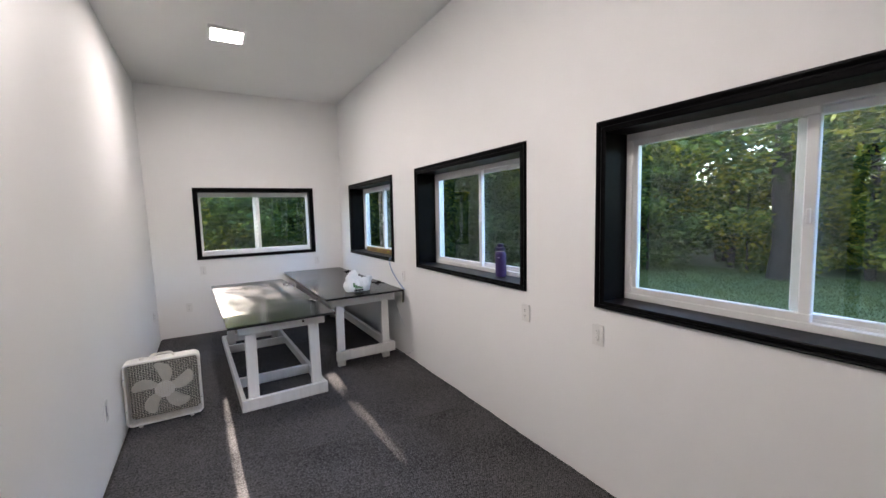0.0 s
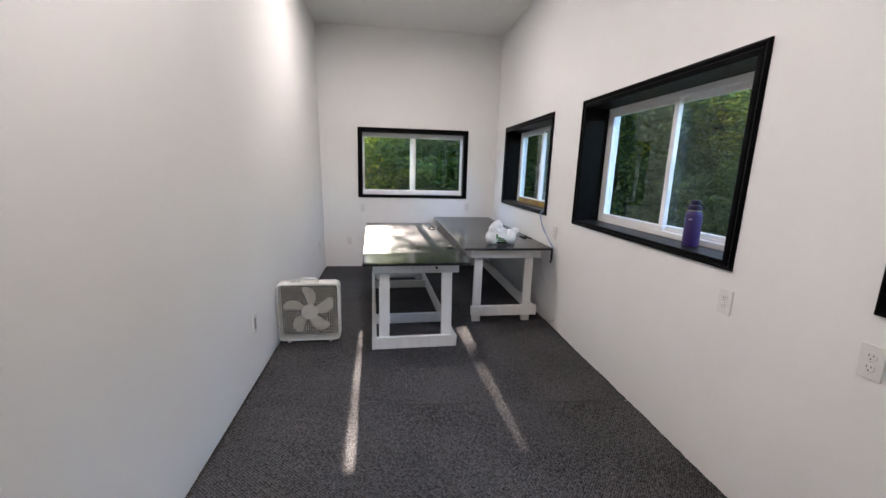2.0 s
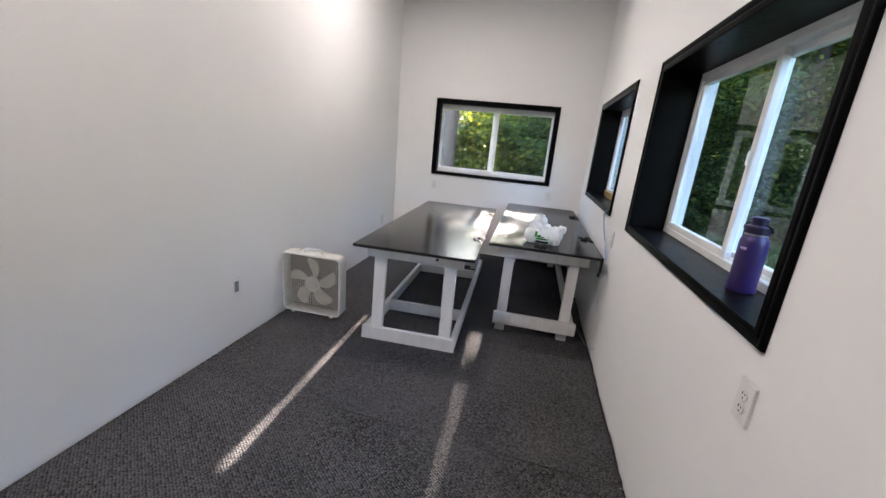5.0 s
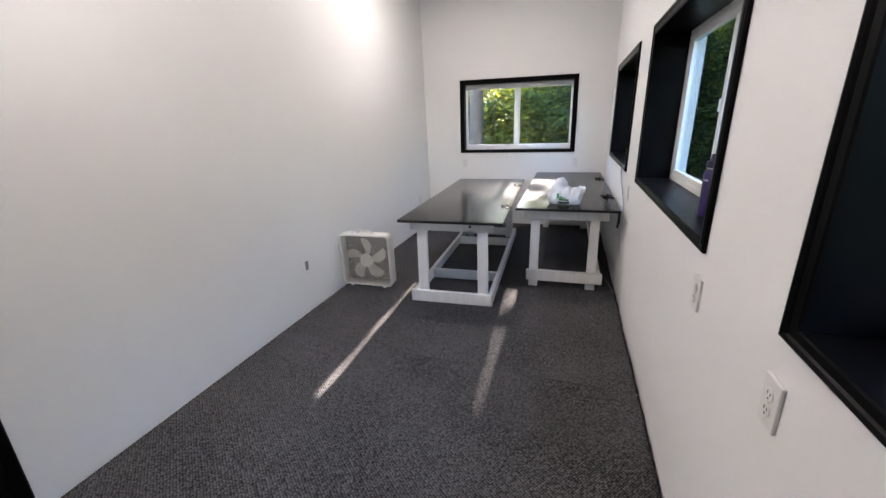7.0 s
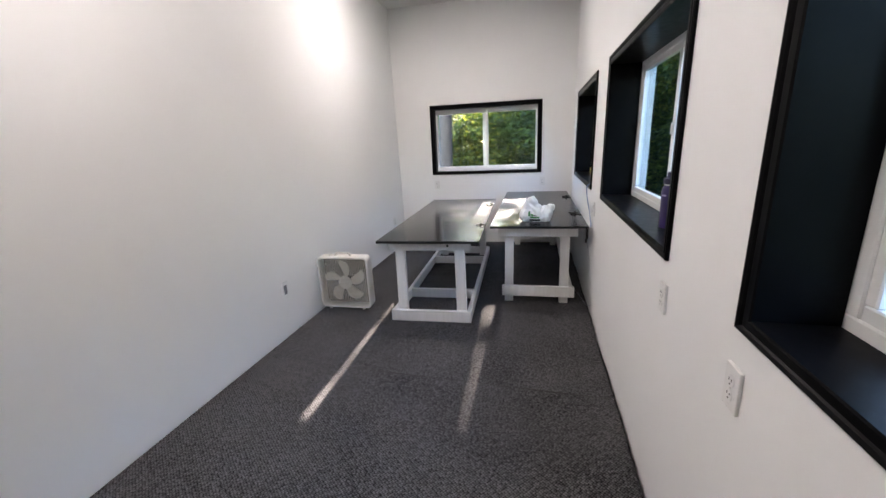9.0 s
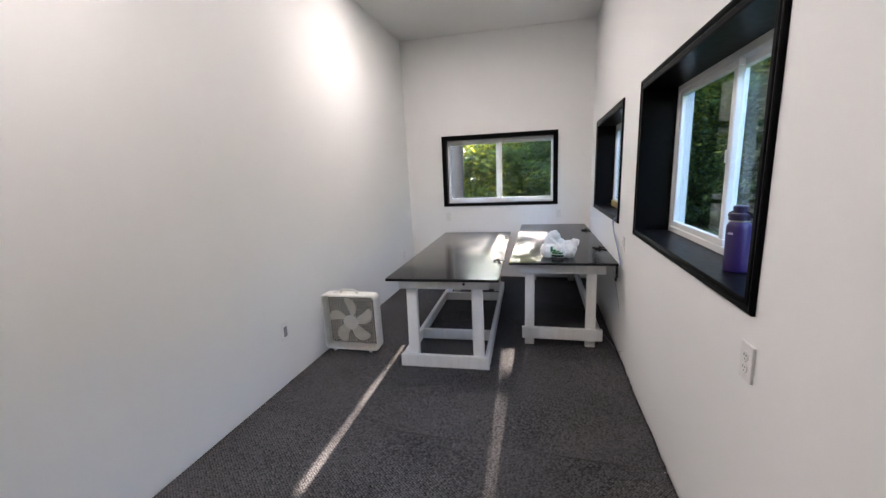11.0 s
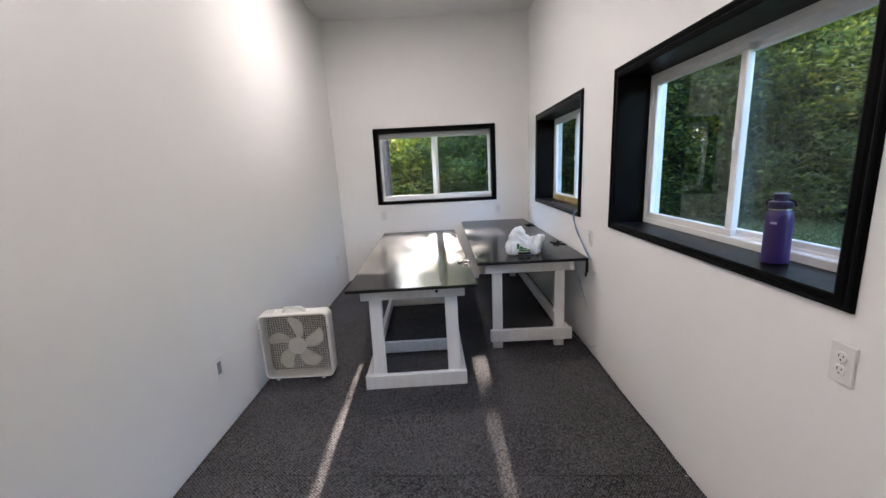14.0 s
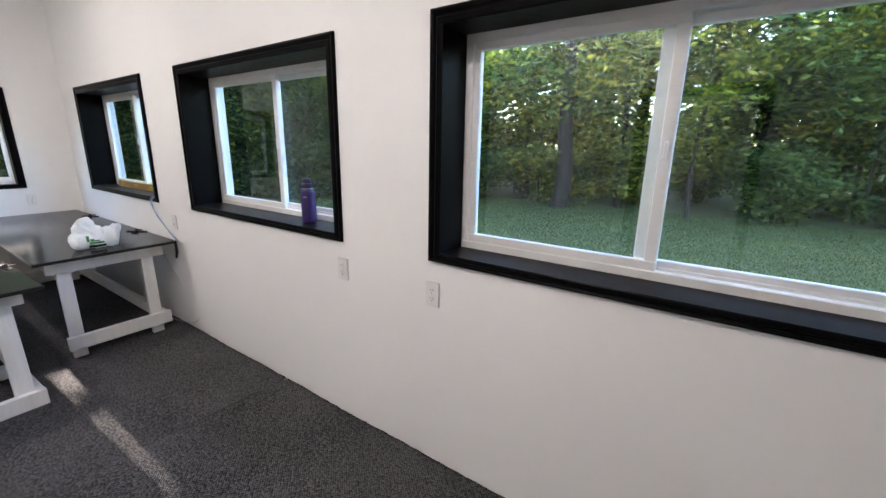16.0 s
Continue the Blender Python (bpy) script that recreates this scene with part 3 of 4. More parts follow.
part("rocker", box((-0.0145, -0.011, -0.033), (0.0145, -0.0017, 0.033), 0.002, 2), M_PLATE, sb, "white rocker switch")

# ---- work tables ----


def clamp(parent, x, y, z, turn_by):
    """A small black catch lying on the table top: a strap crossed by a bar with a knob."""
    m = pose(x, y, z, 0, 0, turn_by)
    c = part("catch", add_box(bmesh.new(), (-0.014, -0.085, 0.0), (0.014, 0.085, 0.007), 0.002, 1, m), M_HARD, parent, "black metal catch")
    part("catch_bar", add_box(add_box(bmesh.new(), (-0.052, -0.012, 0.0075), (0.052, 0.012, 0.014), 0.002, 1, m), (-0.05, -0.009, 0.0), (-0.034, 0.009, 0.0073), 0.0, 1, m), M_HARD, c)
    part("knob", add_rod(bmesh.new(), m @ Vector((0.0, 0.0, 0.0142)), m @ Vector((0.0, 0.0, 0.026)), 0.011, 0.009, 14), M_HARD, c)


def leg(parent, x, y, top, splay=0.0, w=0.086, d=0.040, foot=0.0):
    bm = box((x - w / 2, y - d / 2, foot), (x + w / 2, y + d / 2, top), 0.003)
    for v in bm.verts:
        v.co.x += splay * (v.co.z / top)
    return part("leg", bm, M_WOOD, parent)


def board(name, parent, lo, hi, label=""):
    return part(name, box(lo, hi, 0.0035), M_WOOD, parent, label)


def tabletop(parent, x0, x1, y0, y1, z1):
    return part("tabletop", box((x0, y0, z1 - 0.021), (x1, y1, z1), 0.0018, 2), M_TOP, parent, "black laminate top")


# the loose table: local origin in the middle of its front edge
t1 = empty("work_table", pose(1.165, 4.497, 0, 0, 0, 1.9), "white-painted timber work table with a glossy black top, sunlit", "table", "work tables")
Z1 = 0.741
tabletop(t1, -0.432, 0.432, 0.0, 2.44, Z1)
board("front_board", t1, (-0.362, 0.062, 0.001), (0.345, 0.102, 0.100), "white floor-level board")
board("apron", t1, (-0.352, 0.080, 0.640), (0.352, 0.118, Z1 - 0.0215))
for x in (-0.262, 0.262):
    leg(t1, x, 0.123, Z1 - 0.022, -0.006 if x > 0 else 0.004, foot=0.001)
    leg(t1, x, 2.225, Z1 - 0.022, foot=0.001)
for s in (-1, 1):
    x = -0.342 if s < 0 else 0.325
    board("side_rail", t1, (x - 0.019, 0.1025, 0.001), (x + 0.019, 2.31, 0.092))
    board("top_rail", t1, (s * 0.285 - 0.019, 0.1445, 0.640), (s * 0.285 + 0.019, 2.203, Z1 - 0.0218))
for y in (0.640, 1.830):
    board("cross_rail", t1, (-0.3225, y - 0.019, 0.003), (0.3055, y + 0.019, 0.094))
board("apron", t1, (-0.352, 2.2455, 0.640), (0.352, 2.284, Z1 - 0.0215))
board("back_board", t1, (-0.362, 2.3105, 0.001), (0.345, 2.349, 0.092))
part("bolt", add_rod(bmesh.new(), (0.162, 0.074, 0.684), (0.162, 0.0803, 0.684), 0.010, None, 16), M_HARD, t1, "dark bolt head")
clamp(t1, 0.396, 0.63, Z1, 8)
clamp(t1, 0.396, 1.91, Z1, -14)

# the table against the wall
t2 = empty("work_table", pose(2.060, 4.978, 0), "white-painted timber work table with a black top, against the walls", "table", "work tables")
Z2 = 0.766
tabletop(t2, -0.425, 0.425, 0.0, 2.510, Z2)
board("apron", t2, (-0.355, 0.096, 0.652), (0.350, 0.1335, Z2 - 0.0215))
for x, s in ((-0.263, 0.006), (0.242, 0.004)):
    leg(t2, x, 0.1545, Z2 - 0.022, s, 0.080, foot=0.001)
    leg(t2, x, 2.36, Z2 - 0.022, 0.0, 0.080, foot=0.001)
board("stretcher", t2, (-0.324, 0.094, 0.072), (0.337, 0.1335, 0.172))
board("stretcher", t2, (-0.324, 2.381, 0.072), (0.337, 2.419, 0.172))
board("apron", t2, (-0.355, 2.381, 0.652), (0.350, 2.419, Z2 - 0.0215))
board("side_rail", t2, (0.2835, 0.1350, 0.072), (0.321, 2.379, 0.172))
for x in (-0.324, 0.302):
    board("top_rail", t2, (x - 0.019, 0.1350, 0.652), (x + 0.019, 2.379, Z2 - 0.0218))
clamp(t2, 0.368, 0.63, Z2, 35)
clamp(t2, 0.374, 1.86, Z2, 30)
bm = bmesh.new()
add_box(bm, (0.402, -0.012, 0.655), (0.421, -0.0005, Z2 - 0.003), 0.002)
add_box(bm, (0.397, -0.0115, 0.625), (0.413, -0.002, 0.657), 0.002)
part("bracket", bm, M_HARD, t2, "black metal bracket hanging at the corner")

# ---- box fan ----
fan = empty("box_fan", pose(0.276, 4.735, 0.0, 2.2, 0, 0.4), "white plastic box fan with a dusty grille, standing by the wall", "fan")
FW, FH, FD, F0 = 0.255, 0.255, 0.118, 0.016   # half width, half height, depth, foot height
FZ = F0 + FH


def rounded_square(half, r, n=8):
    pts = []
    for cx, cz, a0 in ((1, 1, 0), (-1, 1, 90), (-1, -1, 180), (1, -1, 270)):
        for k in range(n + 1):
            a = radians(a0 + 90 * k / n)
            pts.append((cx * (half - r) + r * math.cos(a), cz * (half - r) + r * math.sin(a)))
    return pts


def fan_shell():
    bm = bmesh.new()
    loops = []
    for half, r, y in ((0.238, 0.030, 0.012), (0.238, 0.032, 0.002), (0.243, 0.036, -0.002), (0.251, 0.042, 0.0), (0.255, 0.045, 0.008), (0.253, 0.045, FD - 0.006), (0.246, 0.042, FD), (0.236, 0.034, FD - 0.004), (0.236, 0.032, 0.020)):
        loops.append([bm.verts.new((x, y, FZ + z)) for x, z in rounded_square(half, r)])
    for a, b in zip(loops, loops[1:] + loops[:1]):
        for i in range(len(a)):
            bm.faces.new((a[i], a[(i + 1) % len(a)], b[(i + 1) % len(b)], b[i]))
    return bm


part("shell", fan_shell(), M_FAN, fan, "off-white plastic shell", True)


def fan_grille(y, step_x, step_z, t):
    bm = bmesh.new()
    n = int(0.47 / step_z)
    for k in range(n + 1):
        z = FZ - 0.235 + 0.47 * k / n
        add_box(bm, (-0.2385, y, z - t), (0.2385, y + 0.003, z + t))
    n = int(0.47 / step_x)
    for k in range(n + 1):
        x = -0.235 + 0.47 * k / n
        add_box(bm, (x - t, y + 0.0032, FZ - 0.2385), (x + t, y + 0.006, FZ + 0.2385))
    return bm


part("front_grille", fan_grille(0.004, 0.0172, 0.0132, 0.00115), M_GRILLE, fan, "dusty beige plastic grille")
# bars nearly closed and coloured dark, in place of the shadow inside the shell
part("rear_grille", fan_grille(FD - 0.014, 0.020, 0.0100, 0.0048), M_DARK, fan, "dusty brown rear grille, thickened and darkened for the fan's inner shade")
bm = lathe([(0.064, 0.0), (0.067, 0.002), (0.067, 0.005), (0.062, 0.007), (0.012, 0.009), (0.007, 0.012)], 36)
bmesh.ops.transform(bm, matrix=Matrix.Translation((0.004, 0.0262, FZ - 0.002)) @ pose(0, 0, 0, 90, 0, 0), verts=bm.verts)
part("badge_disc", bm, M_FAN, fan, "round off-white hub disc")
part("motor", add_rod(bmesh.new(), (0, 0.050, FZ), (0, 0.100, FZ), 0.055, None, 28), M_DARK, fan, "dark motor housing")


def fan_blade(angle):
    bm = bmesh.new()
    rows = []
    for k in range(9):
        s = k / 8
        r = 0.050 + 0.165 * s
        half = 0.021 + 0.031 * math.sin(min(1, s * 1.08) * math.pi * 0.72) if k < 8 else 0.030
        sweep = 0.30 * s * s
        row = []
        for j in range(7):
            q = -1 + 2 * j / 6
            a = angle + sweep + math.atan2(q * half, r)
            rr = math.hypot(r, q * half * 0.6) - (0.010 * q * q if k == 8 else 0)
            row.append((rr * math.cos(a), 0.046 + q * 0.017 * (1 - 0.4 * s), FZ + rr * math.sin(a)))
        rows.append(row)
    sides = [[[bm.verts.new((x, y + d, z)) for x, y, z in row] for row in rows] for d in (0, 0.0025)]
    for g in sides:
        for a, b in zip(g, g[1:]):
            for j in range(6):
                bm.faces.new((a[j], a[j + 1], b[j + 1], b[j]))
    f, k = sides
    rim = [(i, 0) for i in range(9)] + [(8, j) for j in range(1, 7)] + [(i, 6) for i in range(7, -1, -1)] + [(0, j) for j in range(5, 0, -1)]
    for a, b in zip(rim, rim[1:] + rim[:1]):
        bm.faces.new((f[a[0]][a[1]], f[b[0]][b[1]], k[b[0]][b[1]], k[a[0]][a[1]]))
    return bm


for k in range(5):
    part("blade", fan_blade(radians(9 + 72 * k)), M_BLADE, fan, "yellowed plastic blade", True)
tube("handle", [(-0.080 * math.cos(math.pi * k / 12), 0.050, FZ + FH - 0.006 + 0.036 * min(1.0, 1.35 * math.sin(math.pi * k / 12))) for k in range(13)], 0.0085, M_FAN, fan)
for x in (-0.17, 0.17):
    part("foot", box((x - 0.013, 0.006, 0.001), (x + 0.013, FD - 0.006, F0 + 0.004), 0.003), M_FAN, fan)
part("knob", add_rod(bmesh.new(), (-0.13, 0.055, FZ + FH - 0.002), (-0.13, 0.055, FZ + FH + 0.016), 0.018, 0.015, 20), M_FAN, fan, "speed knob")
for sx in (-1, 1):
    for dz in (-0.12, 0.14):
        part("screw", add_rod(bmesh.new(), (sx * 0.2465, -0.003, FZ + dz), (sx * 0.2465, 0.002, FZ + dz), 0.0032, None, 8), M_DARK, fan)

# ---- things on the sills and the table ----
SILL = 1.036 + CAS - 0.020
bottle = empty("water_bottle", pose(2.642, 3.462, SILL, 0, 0, -60), "purple insulated water bottle with a dark loop cap", "bottle")
part("body", lathe([(0.0395, 0.0), (0.0425, 0.002), (0.0430, 0.006), (0.0430, 0.168), (0.0418, 0.181), (0.0375, 0.191), (0.0335, 0.195), (0.0325, 0.1985)], 48), M_BOTTLE, bottle, "purple powder-coated steel body", True)
part("neck_ring", lathe([(0.0330, 0.1987), (0.0340, 0.1992), (0.0340, 0.2040), (0.0330, 0.2045)], 40), M_STEEL, bottle, "bare steel neck ring", True)
cap = part("cap", lathe([(0.0365, 0.2047), (0.0378, 0.2060), (0.0378, 0.2270), (0.0355, 0.2310), (0.0260, 0.2330), (0.0250, 0.2350), (0.0250, 0.2570), (0.0215, 0.2600)], 40), M_CAP, bottle, "dark purple screw cap")
bm = bmesh.new()
prev = None
for k in range(15):
    a = math.pi * (k / 14)
    p = (0.046 * math.cos(a), 0.0, 0.216 + 0.022 * math.sin(a) ** 0.6)
    if prev:
        add_rod(bm, prev, p, 0.0042, None, 8)
    prev = p
part("loop_handle", bm, M_HARD, cap, "black flexible loop", True)
part("logo", box((-0.010, -0.0440, 0.150), (0.010, -0.0428, 0.158), 0.0002), M_BAND, bottle, "small pale mark")

# spirit level leaning in the far window of the long wall
lev = empty("spirit_level", pose(2.700, 6.225, SILL, 0, 0, 0), "wooden spirit level with brass edges lying on the sill", "spirit level")
part("body", box((-0.013, -0.46, 0.0042), (0.013, 0.46, 0.0590), 0.002), M_LEVEL, lev)
for z in (0.0, 0.0594):
    part("edge_strip", box((-0.0135, -0.46, z + 0.0004), (0.0135, 0.46, z + 0.0038), 0.0008), M_BRASS, lev, "brass edge strip")
for y in (-0.36, 0.0, 0.36):
    win_l = part("vial_window", box((-0.0150, y - 0.034, 0.017), (-0.0131, y + 0.034, 0.047), 0.0006), M_BRASS, lev)
    part("vial", add_rod(bmesh.new(), (-0.0175, y - 0.024, 0.032), (-0.0175, y + 0.024, 0.032), 0.0048, None, 12), M_VIAL, win_l, "green liquid vial")

# a white rod lying in the end window
rod = empty("window_rod", pose(0.945, YF + 0.045, 1.044 + CAS - 0.020), "white wooden rod lying on the black window sill", "rod")
part("stick", box((-0.325, -0.011, 0.0005), (0.325, 0.011, 0.021), 0.003), M_VINYL, rod)
part("end_cap", box((0.3255, -0.012, 0.0005), (0.337, 0.012, 0.023), 0.003), M_PLATE, rod)

# plastic carrier bag
bag = empty("plastic_bag", pose(2.046, 5.235, Z2, 0, 0, -6) @ Matrix.Diagonal((0.90, 0.92, 1.02, 1)), "crumpled white plastic shopping bag with green print", "bag")


def bag_mesh():
    """Crumpled film: a blown-up outline of several lobes with sharp folds."""
    lobes = [((-0.088, 0.0, 0.055), (0.078, 0.085, 0.060)), ((-0.070, 0.01, 0.112), (0.066, 0.056, 0.076)), ((-0.052, 0.0, 0.165), (0.056, 0.036, 0.050)), ((-0.040, 0.0, 0.205), (0.026, 0.018, 0.024)), ((0.0, -0.005, 0.060), (0.085, 0.080, 0.062)), ((-0.004, 0.0, 0.100), (0.060, 0.046, 0.054)),
             ((0.078, -0.008, 0.055), (0.078, 0.072, 0.058)), ((0.070, 0.0, 0.098), (0.050, 0.040, 0.040)), ((0.118, 0.004, 0.118), (0.052, 0.024, 0.028)), ((0.150, 0.004, 0.134), (0.026, 0.014, 0.018)), ((0.128, -0.01, 0.070), (0.034, 0.040, 0.040))]
    bm = bmesh.new()
    for c, r in lobes:
        bmesh.ops.create_icosphere(bm, subdivisions=3, radius=1, matrix=Matrix.LocRotScale(c, None, r))
    me = bpy.data.meshes.new("bag_lobes")
    bm.to_mesh(me)
    bm.free()
    tmp = bpy.data.objects.new("bag_lobes", me)
    scene.collection.objects.link(tmp)
    md = tmp.modifiers.new("join", "REMESH")
    md.mode, md.voxel_size = "VOXEL", 0.006
    sm = tmp.modifiers.new("ease", "SMOOTH")
    sm.factor, sm.iterations = 0.6, 20
    out = bpy.data.meshes.new_from_object(tmp.evaluated_get(bpy.context.evaluated_depsgraph_get()))
    bpy.data.objects.remove(tmp)
    bm = bmesh.new()
    bm.from_mesh(out)
    bm.normal_update()
    for v in bm.verts:
        p = v.co.copy()
        ridge = (1 - 2 * abs(noise.noise(Vector((p.x * 17 + p.z * 9, p.y * 17, p.z * 12 + 3))))) * 0.012 + (1 - 2 * abs(noise.noise(p * 48))) * 0.0045
        fold = noise.noise(Vector((p.x * 30 - p.z * 14, p.y * 30, p.z * 6))) * 0.007
        v.co = p + v.normal * (ridge + fold)
        v.co.z = max(v.co.z, 0.0015 + 0.001 * abs(noise.noise(p * 40)))
    return bm


bag_body = part("film", bag_mesh(), M_BAG, bag, "thin white plastic film", True)


def stripe(name, material, x0, x1, z0, z1, parent, off):
    """A printed patch that follows the front of the bag."""
    bm = bmesh.new()
    nx, nz = 12, 5
    me = bag_body.data
    pts = np.array([v.co[:] for v in me.vertices])
    g = []
    for j in range(nz + 1):
        row = []
        for i in range(nx + 1):
            x, z = x0 + (x1 - x0) * i / nx, z0 + (z1 - z0) * j / nz
            near = pts[(np.hypot(pts[:, 0] - x, pts[:, 2] - z) < 0.011)]
            row.append(bm.verts.new((x, (near[:, 1].min() if len(near) else -0.08) - off, z)))
        g.append(row)
    for a, b in zip(g, g[1:]):
        for i in range(nx):
            bm.faces.new((a[i], a[i + 1], b[i + 1], b[i]))
    return part(name, bm, material, parent, "", True)


for x0, x1, z0, z1, mat in ((-0.062, 0.048, 0.012, 0.032, M_PRINT), (-0.055, 0.040, 0.040, 0.054, M_GREEN), (-0.072, -0.052, 0.058, 0.100, M_GREEN), (-0.048, -0.022, 0.056, 0.076, M_GREEN), (-0.020, 0.012, 0.058, 0.066, M_PRINT)):
    stripe("print_bar", mat, x0, x1, z0, z1, bag, 0.0022)

# cables from the sill down behind the table
for k, (dy, mid) in enumerate(((0.0, 0.03), (0.034, -0.045))):
    cb = tube("cable", [(2.72, 5.50 + dy, SILL + 0.006), (2.62, 5.43 + dy, SILL + 0.006), (2.545, 5.40 + dy, SILL + 0.008), (2.508, 5.395 + dy, SILL - 0.01), (2.502, 5.39 + dy, 1.02), (2.512, 5.34 + dy + mid, 0.92),
                        (2.518, 5.22 + dy + mid / 2, 0.84), (2.512, 5.10 + dy, 0.79), (2.508, 5.02 + dy, 0.762), (2.5, 4.99 + dy, 0.7535)], 0.0036, M_BLUE)
    tagged(cb, "thin blue cable hanging from the window sill to the table", "cable", "blue cables")
coil = tube("cable_loop", [(2.66 + 0.028 * math.cos(a * 0.7), 5.46 + 0.045 * math.sin(a * 0.7), SILL + 0.006 + 0.0016 * a) for a in range(28)], 0.0036, M_BLUE)
tagged(coil, "blue cable coiled on the black window sill", "cable")
cord = tube("cord", [(2.500, 5.40, 0.700), (2.526, 5.30, 0.50), (2.530, 5.14, 0.34), (2.531, 5.00, 0.27), (2.531, 4.90, 0.22), (2.529, 4.83, 0.16), (2.526, 4.90, 0.07), (2.50, 5.05, 0.006), (2.46, 5.4, 0.006)], 0.0018, M_GREYCORD)
tagged(cord, "thin grey cord trailing down the wall to the carpet", "cord")

# ---- outside ----
bm = bmesh.new()
bmesh.ops.create_grid(bm, x_segments=60, y_segments=60, size=400)
for v in bm.verts:
    v.co.z = GROUND
structure("ground", bm, M_GRASS, "shaded mown lawn with bare patches", "lawn")


def leaves_mesh(name, clumps, per, spread, size, material, rng):
    """Many small bent leaves round the clump centres."""
    n = len(clumps) * per
    c = np.repeat(np.array(clumps), per, axis=0) + rng.normal(0, 1, (n, 3)) * np.array(spread)
    c[:, 2] = np.maximum(c[:, 2], 0.03)
    a = rng.normal(0, 1, (n, 3))
    a[:, 2] *= 0.35
    a /= np.linalg.norm(a, axis=1)[:, None]
    b = np.cross(a, rng.normal(0, 0.55, (n, 3)) + np.array((0.0, 0.0, 0.8)))
    b /= np.linalg.norm(b, axis=1)[:, None]
    s = size * (0.6 + 0.8 * rng.random(n))[:, None]
    up = np.cross(a, b) * s * 0.12
    v = np.stack([c - a * s, c + b * s * 0.45 + up, c + a * s, c - b * s * 0.45 + up], axis=1).reshape(-1, 3)
    me = bpy.data.meshes.new(name)
    me.from_pydata(v.tolist(), [], np.arange(4 * n).reshape(n, 4).tolist())
    me.materials.append(material)
    return me


def add_limb(bm, pts, r0, r1, n=9):
    rings = []
    for k, p in enumerate(pts):
        r = r0 + (r1 - r0) * k / (len(pts) - 1)
        rings.append([bm.verts.new((p[0] + r * math.cos(2 * math.pi * i / n), p[1] + r * math.sin(2 * math.pi * i / n), p[2])) for i in range(n)])
    for a, b in zip(rings, rings[1:]):
        for i in range(n):
            bm.faces.new((a[i], a[(i + 1) % n], b[(i + 1) % n], b[i]))
    bm.faces.new(rings[-1])


def tree(name, label, height, crown_low, radius, trunk, n_clumps, per, leaf, material, seed, lean=0.25, m=None, bark=None):
    """A tapered trunk with limbs, and a ragged crown of many leaves with gaps."""
    rng = np.random.default_rng(seed)
    ob = empty(name, m or pose(0, 0, GROUND), label, "tree" if name == "tree" else "shrub", name + "s of the wood")
    bm = bmesh.new()
    axis = [Vector((lean * noise.noise((seed, z * 0.4, 0)), lean * noise.noise((seed, z * 0.4, 7)), z)) for z in np.linspace(0, height * 0.92, 12)]
    axis[0].z = -0.05
    add_limb(bm, axis, trunk, trunk * 0.15)
    clumps = []
    n_limbs = max(7, n_clumps // 8)
    for k in range(n_limbs):
        s = crown_low / height + (0.96 - crown_low / height) * (k + 0.5) / n_limbs
        base = axis[min(11, int(s * 11))]
        ang = k * 2.4 + rng.random()
        reach = radius * (0.55 + 0.6 * rng.random()) * math.sin(math.pi * min(0.97, 0.22 + 0.75 * (s * height - crown_low) / max(0.1, height - crown_low)))
        end = base + Vector((math.cos(ang) * reach, math.sin(ang) * reach, reach * (0.15 + 0.35 * rng.random())))
        mid = base.lerp(end, 0.5) + Vector((0, 0, 0.10 * reach))
        add_limb(bm, [base, mid, end], trunk * 0.30 * (1.1 - s), trunk * 0.05, 6)
        for j in range(max(1, n_clumps // n_limbs)):
            q = base.lerp(end, 0.25 + 0.8 * rng.random())
            clumps.append((q.x + rng.normal(0, 0.22 * radius), q.y + rng.normal(0, 0.22 * radius), max(0.15, q.z + rng.normal(0, 0.10 * radius))))
    part("trunk", bm, bark or M_BARK, ob, "grey-brown bark trunk with limbs", True)
    crown = new("crown", leaves_mesh("crown", clumps, per, (0.16 * radius, 0.16 * radius, 0.10 * radius), leaf, material, rng))
    crown.parent = ob
    return ob


TALL = "tall leafy tree at the edge of the wood"
SHRUB = "leafy green undergrowth shrub at the wood's edge"
tall_kinds = [tree("tree", "old tree with a thick dark trunk beside the lawn", 11.5, 3.6, 3.3, 0.27, 72, 100, 0.120, M_LEAF, 11, m=pose(13.9, 5.75, GROUND)),
              tree("tree", TALL, 9.0, 1.9, 2.3, 0.12, 84, 120, 0.105, M_LEAF2, 12, m=pose(17.5, -0.5, GROUND)),
              tree("tree", TALL, 12.5, 3.0, 3.1, 0.20, 96, 56, 0.16, M_LEAF, 13, m=pose(21.0, 12.0, GROUND)),
              tree("tree", "slender young tree with sparse leaves", 8.5, 2.4, 1.9, 0.07, 44, 80, 0.100, M_LEAF2, 14, m=pose(14.4, 2.2, GROUND))]
low_kinds = [tree("shrub", SHRUB, 3.0, 0.15, 1.35, 0.035, 52, 95, 0.082, M_LEAF2, 21, m=pose(15.6, 3.4, GROUND)),
             tree("shrub", SHRUB, 2.0, 0.1, 1.3, 0.03, 52, 95, 0.078, M_LEAF, 22, m=pose(15.0, 0.2, GROUND)),
             tree("shrub", SHRUB, 3.8, 0.3, 1.5, 0.05, 56, 95, 0.088, M_LEAF, 23, m=pose(13.0, 8.9, GROUND))]
dark_kind = tree("shrub", "dense dark green evergreen shrub under the trees", 3.9, 0.1, 1.5, 0.06, 90, 95, 0.062, M_LEAF3, 24, m=pose(3.0, 16.7, GROUND))
HEIGHTS = (11.5, 9.0, 12.5, 8.5)
rng = random.Random(77)


